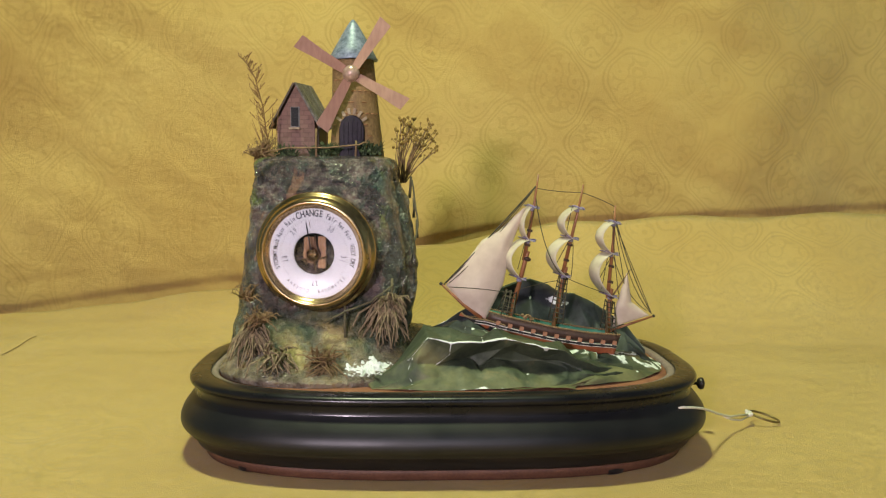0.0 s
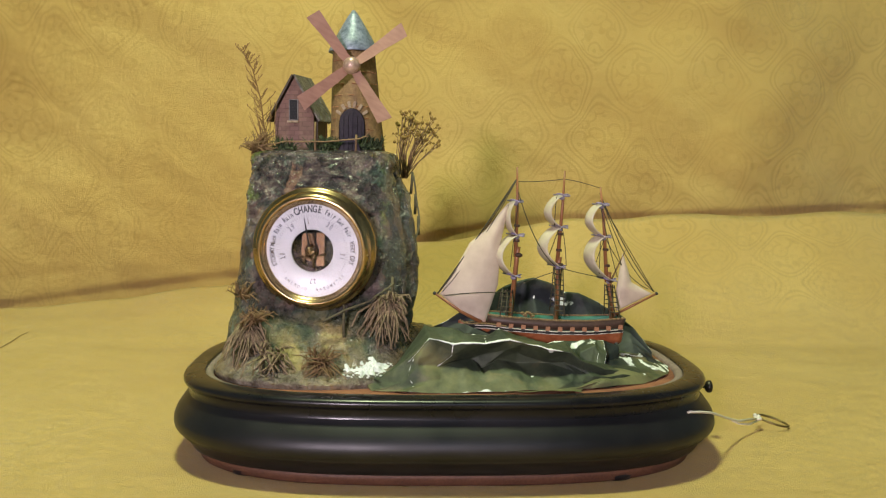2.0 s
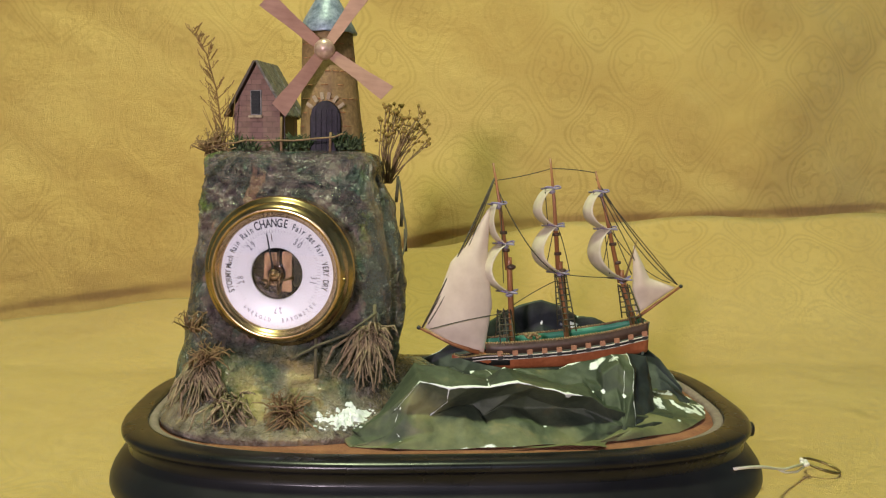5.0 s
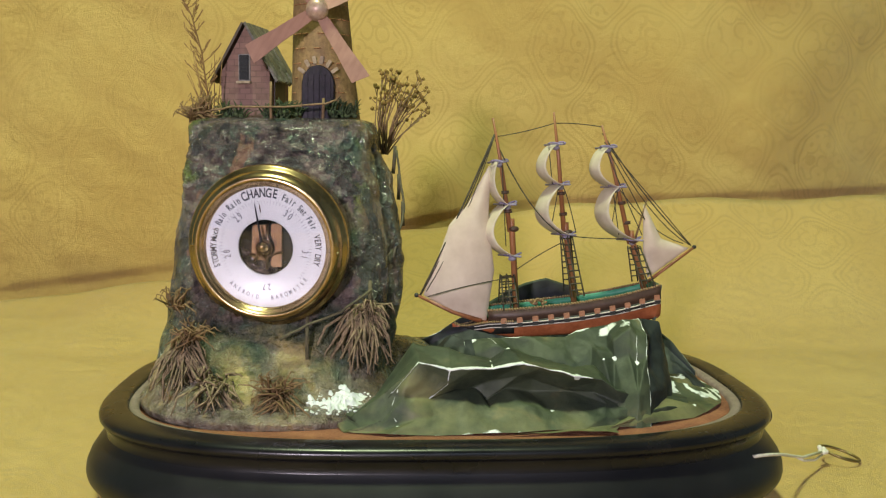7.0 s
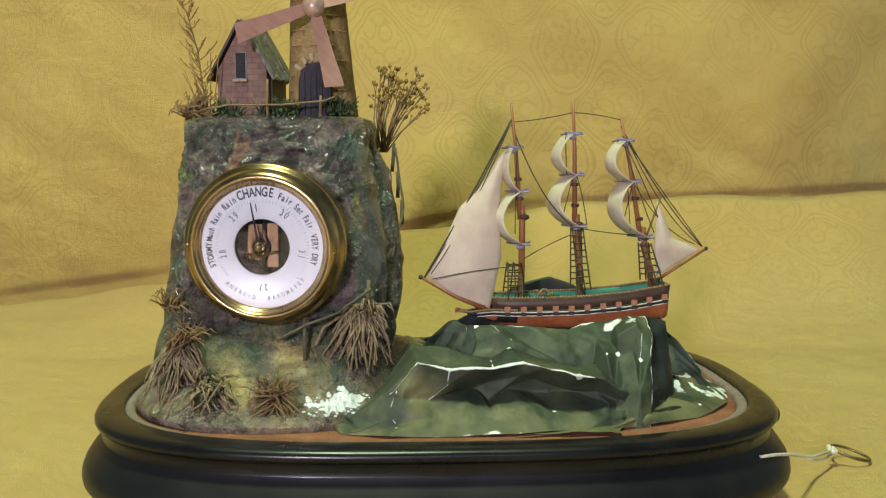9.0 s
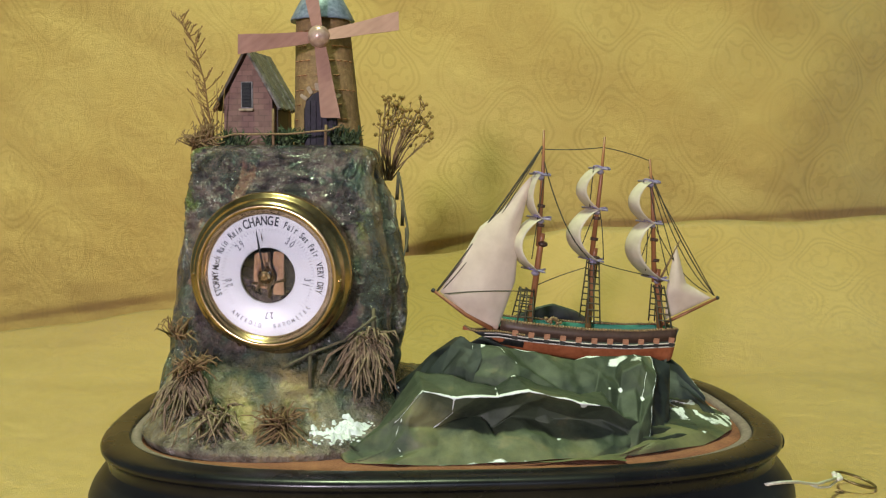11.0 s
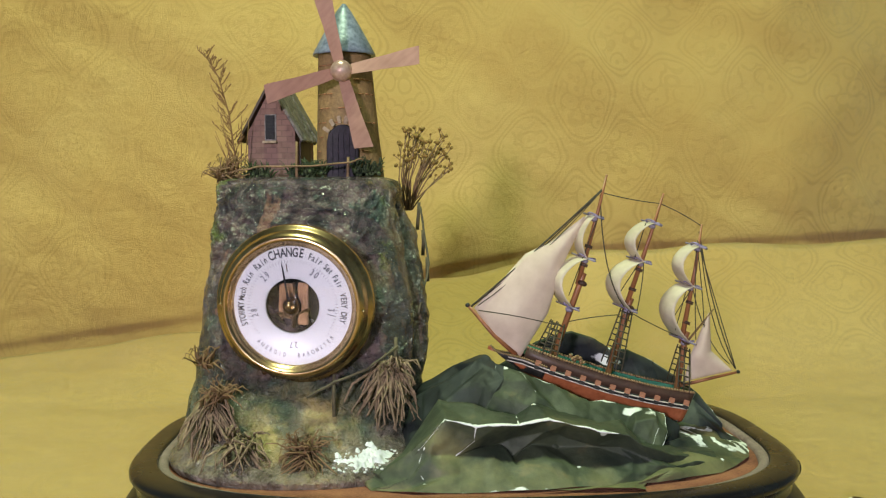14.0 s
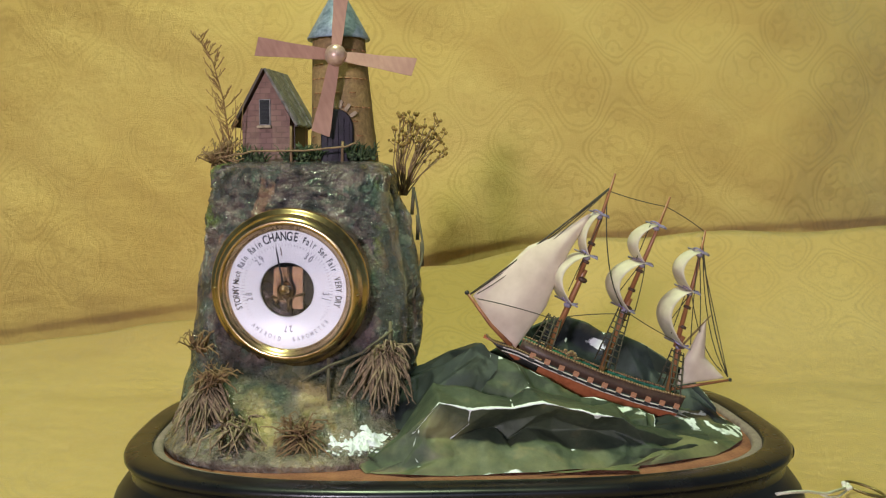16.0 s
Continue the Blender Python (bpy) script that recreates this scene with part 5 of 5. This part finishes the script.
def ship():
    s = thing("sailing_ship", pose(*SHIP_AT), "model three-masted ship, orange hull and cream sails, on canvas waves", "ship")
    xs = list(np.linspace(-0.056, 0.1020, 40))
    bm = bmesh.new()
    rings = []
    for x in xs:
        k = lerp(KEEL, x)
        top = lerp(RAIL, x) - 0.0095
        row = []
        for t in np.linspace(0, 1, 7):
            z = k + (top - k) * t
            y = lerp(BEAM, x) * (0.45 + 0.55 * math.sqrt(max(0.0, min(1.0, (z - k) / 0.014)))) * (1 if t > 0 else 0.45)
            row.append((x, y, z))
        rings.append([(p[0], -p[1], p[2]) for p in reversed(row)] + row)
    loft(bm, rings, True, True)
    part("hull", bm, HULL_RED, s, "orange-red painted lower hull")
    bm = bmesh.new()
    for sd in (-1, 1):
        band(bm, -0.056, -0.011, 0.0085, 0.0185, 0.0005, sd)
    part("bow_panel", bm, HULL_BLACK, s, "black painted bow")
    for sd in (-1, 1):
        bm = bmesh.new()
        band(bm, -0.0295, 0.1020, 0.0, 0.0088, 0.0004, sd, 0.0016)
        part("bulwark", bm, HULL_DARK, s, "dark brown bulwark")
        bm = bmesh.new()
        band(bm, -0.054, 0.1018, 0.0086, 0.0135, 0.0007, sd)
        part("gun_strake", bm, HULL_BLACK, s, "black strake along the gun ports")
        for d in (0.0098, 0.0125):
            bm = bmesh.new()
            band(bm, -0.040, 0.1015, d, d + 0.0009, 0.0011, sd, 0.0005)
            part("stripe", bm, WHITE_PAINT, s, "ivory stripe")
        bm = bmesh.new()
        band(bm, -0.027, 0.1005, 0.0002, 0.0060, -0.0016, sd, 0.0006)
        part("inner_lining", bm, DECK, s, "bright green inside of the bulwark")
    port = None
    for k in range(11):
        x = -0.0185 + 0.0117 * k
        for sd in (-1, 1):
            y, z = side(x, 0.0080)
            m = pose(x, sd * (y + 0.0008), z, 0, -2, 0)
            if port is None:
                bm = bmesh.new()
                box(bm, 0, 0, 0, 0.0044, 0.0012, 0.0040, 0.0003)
                port = part("gun_port", bm, PORT, s, smooth=False, m=m)
                bm = bmesh.new()
                box(bm, 0, 0, 0, 0.0040, 0.0010, 0.0026, 0.0002)
                dot = part("port_gap", bm, HULL_BLACK, s, smooth=False, m=pose(x, sd * (y + 0.0013), z - 0.0034))
            else:
                o = new("gun_port", port.data)
                o.parent, o.matrix_basis = s, m
                o = new("port_gap", dot.data)
                o.parent, o.matrix_basis = s, pose(x, sd * (y + 0.0013), z - 0.0034)
    for sd in (-1, 1):
        bm = bmesh.new()
        for k in range(62):
            x = -0.0290 + 0.1305 * k / 61
            y, z = side(x, -0.0004)
            blob(bm, x, sd * (y - 0.0002), z, 0.00125)
        for k in range(26):
            x = -0.054 + 0.042 * k / 25
            y, z = side(x, 0.0085)
            blob(bm, x, sd * (y + 0.0008), z, 0.0010)
        part("beaded_rail", bm, GOLD_BEAD, s, "knotted brown-gold rail")
    bm = bmesh.new()
    rows = [[(x, y, lerp(RAIL, x) - 0.0058) for y in np.linspace(-1, 1, 5) * (lerp(BEAM, x) - 0.001)] for x in np.linspace(-0.029, 0.1010, 20)]
    loft(bm, rows, closed=False)
    part("deck", bm, DECK, s, "bright green deck")
    bm = bmesh.new()
    loft(bm, [[(0.1017, -0.0122, 0.0220), (0.1017, 0.0122, 0.0220), (0.0965, 0.0085, -0.005), (0.0965, -0.0085, -0.005)], [(0.1037, -0.0122, 0.0220), (0.1037, 0.0122, 0.0220), (0.0985, 0.0085, -0.005), (0.0985, -0.0085, -0.005)]], True, True)
    part("stern_board", bm, simple("grey_green_stern", (0.06, 0.085, 0.06), (0.12, 0.15, 0.10), 100), s, "grey-green flat stern", smooth=False)
    # spars
    bm = bmesh.new()
    tube(bm, [(-0.034, 0, 0.004), (-0.055, 0, 0.0125), (-0.081, 0, 0.0275)], 0.0020, 0.0012, 8)
    part("bowsprit", bm, MAST, s, "red-brown bowsprit")
    bm = bmesh.new()
    blob(bm, -0.0815, 0, 0.0276, 0.0018, 2)
    part("bowsprit_cap", bm, HULL_BLACK, s)
    bm = bmesh.new()
    tube(bm, [(0.094, 0, 0.0225), (0.1335, 0, 0.0475)], 0.0014, 0.0010, 7)
    part("boom", bm, MAST, s)
    bm = bmesh.new()
    blob(bm, 0.1335, 0, 0.0475, 0.0016, 2)
    part("boom_cap", bm, HULL_BLACK, s)
    bm = bmesh.new()
    tube(bm, [(0.0875, 0, 0.056), (0.0985, 0, 0.0870)], 0.0009, 0.0006, 6)
    part("gaff", bm, TWIG, s)
    for (bx, bz), (kx, kz), (tx, tz) in MASTS:
        bm = bmesh.new()
        tube(bm, [(bx, 0, bz), (kx, 0, kz), (kx + 0.0003, 0, kz + 0.004)], 0.0025, 0.0022, 8)
        tube(bm, [(kx - 0.0016, -0.0004, kz - 0.006), (kx * 0.4 + tx * 0.6, 0, kz * 0.4 + tz * 0.6), (tx, 0, tz)], 0.0021, 0.0009, 8)
        part("mast", bm, MAST, s, "red-brown varnished mast")
        for u in (0.12, 0.30):
            bm = bmesh.new()
            c = Vector((kx - 0.001, 0, kz)).lerp(Vector((tx, 0, tz)), u)
            tube(bm, [c - Vector((0, 0, 0.0012)), c + Vector((0, 0, 0.0012))], 0.0030, sides=10)
            part("mast_band", bm, HULL_DARK, s, "dark lashing round the mast")
        bm = bmesh.new()
        blob(bm, kx + 0.0010, -0.0012, kz - 0.004, 0.0040, 2, 0.6)
        part("mast_top", bm, HULL_DARK, s, "dark fighting top on the mast")
    for (mx, mz), i in [(YARDS[m][k], (m, k)) for m in range(3) for k in range(3)]:
        bm = bmesh.new()
        turn = radians(30)
        half = 0.0140 if i[1] else 0.0105
        d = Vector((math.sin(turn) * half, -math.cos(turn) * half, 0))
        c = Vector((mx - 0.0022, -0.0002, mz))
        tube(bm, [c - d, c, c + d], 0.0008, sides=6)
        blob(bm, mx - 0.0005, -0.001, mz - 0.0022, 0.0030, 2, 0.7)
        yard = part("yard", bm, YARD, s, "lilac-grey yard lashed to the mast")
        bm = bmesh.new()
        loop = [(mx + 0.0004 + 0.0064 * math.cos(a), 0.0050 * math.sin(a), mz + 0.0008 + 0.0008 * math.sin(2 * a + i[1])) for a in np.linspace(0, 2 * math.pi, 25)]
        tube(bm, loop, 0.0007, sides=5)
        part("wire_loop", bm, LILAC_WIRE, yard, "lilac wire loop round the mast")
    # square sails, curled forward
    for m in range(3):
        for k in range(2):
            (x0, z0), (x1, z1) = YARDS[m][k], YARDS[m][k + 1]
            turn = radians(22)
            wide = (0.0085, 0.0115)[k] if m else (0.0070, 0.0105)[k]
            belly = (0.0125, 0.0165)[k] if m else (0.007, 0.0165)[k]
            rows = []
            for i in range(15):
                u = i / 14
                half = wide * (0.75 + 0.25 * u)
                row = []
                for j in range(9):
                    v = 2 * j / 8 - 1
                    bulge = belly * math.sin(math.pi * min(1, u * 1.02)) ** 0.75 * (1 - 0.16 * v * v)
                    row.append((x0 + (x1 - x0) * u - 0.0030 - bulge + math.sin(turn) * half * v, -0.0005 - math.cos(turn) * half * v, z0 + (z1 - z0) * u - 0.002 * math.sin(math.pi * u)))
                rows.append(row)
            bm = bmesh.new()
            sheet(bm, rows, 0.0004)
            part("square_sail", bm, SAIL_PAPER, s, "ivory curled square sail")
    bm = bmesh.new()
    luff = [(-0.0765, 0.0275), (-0.0640, 0.0530), (-0.0530, 0.0790), (-0.0385, 0.0935), (-0.0205, 0.1205)]
    leech = [(-0.0550, 0.0120), (-0.0300, 0.0035), (-0.0215, 0.0420), (-0.0235, 0.0800), (-0.0190, 0.1195)]
    sheet(bm, blended(luff, leech, 24, 14, 0.006), 0.0005)
    part("jib_sail", bm, SAIL, s, "large cream jib sail")
    bm = bmesh.new()
    edge = [(0.0960, 0.0265), (0.0935, 0.0480), (0.0955, 0.0830)]
    leech = [(0.1290, 0.0470), (0.1080, 0.0560), (0.0965, 0.0830)]
    sheet(bm, blended(edge, leech, 18, 10, 0.004), 0.0005)
    part("spanker_sail", bm, SAIL, s, "cream stern sail on its boom")
    # shroud ladders
    for m, (bx, bz), (tx, tz), wide in ((0, (-0.0125, 0.013), (-0.0120, 0.038), 0.0056), (1, (0.0385, 0.019), (0.0350, 0.064), 0.0046), (2, (0.0925, 0.0225), (0.0865, 0.052), 0.0046)):
        for sd in (-1, 1):
            bm = bmesh.new()
            yb, yt = sd * 0.0155, sd * 0.003
            for e in (-1, 0, 1):
                tube(bm, [(bx + e * wide, yb, bz), (tx + e * wide * 0.85, yt, tz)], 0.0006, sides=5)
            n = int((tz - bz) / 0.0048)
            for k in range(1, n + 1):
                u = k / (n + 0.4)
                c = Vector((bx, yb, bz)).lerp(Vector((tx, yt, tz)), u)
                tube(bm, [c + Vector((-wide, 0, 0)), c + Vector((wide, 0, 0))], 0.00055, sides=5)
            part("shroud_ladder", bm, ROPE, s, "dark rope ladder")
    # standing and running lines
    t1, t2, t3 = ((m[2][0], 0, m[2][1]) for m in MASTS)
    lines = [((-0.0145, 0, 0.144), (-0.0790, 0, 0.0270), 0.002, 0.0008), ((-0.0145, -0.001, 0.143), (-0.0740, -0.001, 0.0300), 0.008, 0.0004), ((-0.0145, 0, 0.143), (-0.0780, 0, 0.0280), 0.005, 0.0005),
             ((-0.0140, 0, 0.142), (0.0310, 0, 0.149), 0.001, 0.0004), ((0.0310, 0, 0.149), (0.0675, 0, 0.1435), -0.001, 0.0004),
             ((-0.0145, 0, 0.140), (0.0300, -0.008, 0.066), 0.011, 0.0005), ((0.0345, 0, 0.064), (0.0840, 0, 0.058), 0.001, 0.0004), ((-0.0060, 0, 0.040), (0.0300, -0.004, 0.059), -0.001, 0.0004),
             ((-0.0735, -0.009, 0.0272), (-0.0150, -0.009, 0.0360), -0.001, 0.0004),
             ((0.0670, 0, 0.139), (0.1310, 0, 0.0490), 0.006, 0.0005), ((0.0680, 0, 0.138), (0.1300, 0, 0.0495), 0.012, 0.0004), ((0.0680, -0.001, 0.132), (0.1300, -0.001, 0.0500), 0.0, 0.0004),
             ((0.0690, -0.001, 0.128), (0.0975, -0.001, 0.068), -0.002, 0.0004), ((0.0760, 0, 0.099), (0.1250, 0, 0.0510), 0.008, 0.0004), ((0.0690, -0.002, 0.126), (0.0930, -0.002, 0.060), 0.002, 0.0004),
             ((0.0250, -0.004, 0.131), (0.0260, -0.004, 0.104), 0.0, 0.0004), ((0.0310, -0.003, 0.102), (0.0230, -0.006, 0.072), 0.0, 0.0004), ((0.0340, -0.003, 0.102), (0.0420, -0.003, 0.066), -0.004, 0.0004),
             ((0.0720, -0.003, 0.097), (0.0740, -0.006, 0.062), 0.0, 0.0004), ((0.0760, -0.003, 0.097), (0.0690, -0.006, 0.070), 0.0, 0.0004), ((-0.0110, -0.003, 0.121), (-0.0120, -0.005, 0.060), 0.0, 0.0004)]
    for p, q, d, r in lines:
        bm = bmesh.new()
        tube(bm, sag(p, q, d), r, sides=5)
        part("rigging_line", bm, ROPE, s)
    bm = bmesh.new()
    for k in range(16):
        blob(bm, 0.008 + random.uniform(-0.006, 0.006), -0.0150 + random.uniform(-0.002, 0.002), 0.0165 + random.uniform(-0.001, 0.003), 0.0014)
    part("deck_tackle", bm, GOLD_BEAD, s)
    return s


# ---- assembly ----
room()
cloths()
oval_base()
pull_cord()
lint()
rock_hill()
shore_bank()
barometer()
mill, mill_sails = windmill()
cottage()
dried_plants()
growth()
fences()
foam_patch()
sea()
wave = swell()
vessel = ship()

TURNS = [(0.0, 1.5), (0.97, 61.4), (2.68, 151.4), (4.36, 241.8), (5.97, 331.4), (7.56, 421.4), (9.36, 511.0), (11.15, 599.6), (11.5, 619.2), (12.76, 690.4), (13.5, 738.0), (14.5, 794.6), (15.86, 871.4), (16.0, 879.0)]
ROCKING = [
    (0, 0.0759, 0.1099, 14.2),
    (0.5, 0.0743, 0.1093, 12.1),
    (1, 0.0754, 0.1108, 9.6),
    (1.5, 0.0750, 0.1110, 7.5),
    (2, 0.0745, 0.1112, 5.3),
    (2.5, 0.0743, 0.1112, 3.2),
    (3, 0.0744, 0.1127, 1.3),
    (3.5, 0.0738, 0.1152, -0.7),
    (4, 0.0738, 0.1167, -1.8),
    (6.5, 0.0735, 0.1256, -4.6),
    (7, 0.0737, 0.1288, -4.5),
    (7.5, 0.0733, 0.1291, -3.4),
    (8, 0.0736, 0.1305, -2.4),
    (8.5, 0.0749, 0.1330, -1.2),
    (9, 0.0751, 0.1353, -0.0),
    (11.5, 0.0772, 0.1359, 9.6),
    (12, 0.0775, 0.1355, 11.7),
    (12.5, 0.0780, 0.1358, 13.4),
    (13, 0.0783, 0.1337, 15.5),
    (13.5, 0.0774, 0.1327, 17.9),
    (14, 0.0774, 0.1309, 19.8),
    (14.5, 0.0773, 0.1297, 21.1),
    (15, 0.0772, 0.1272, 22.7),
    (15.5, 0.0775, 0.1245, 23.7),
    (16, 0.0766, 0.1233, 24.3),
]


def motions():
    rows = []
    for k in range(33):
        t = k / 2
        a = lerp(TURNS, t)
        rows.append((t, Matrix.Translation(HUB) @ pose(0, 0, 0, 0, 0, -4) @ Matrix.Rotation(radians(a), 4, "Y")))
    walk(mill_sails, rows)
    ride = [(t, pose(x, SHIP_AT[1], z, 0, a, 0)) for t, x, z, a in ROCKING]
    walk(vessel, ride)
    walk(wave, ride)


motions()
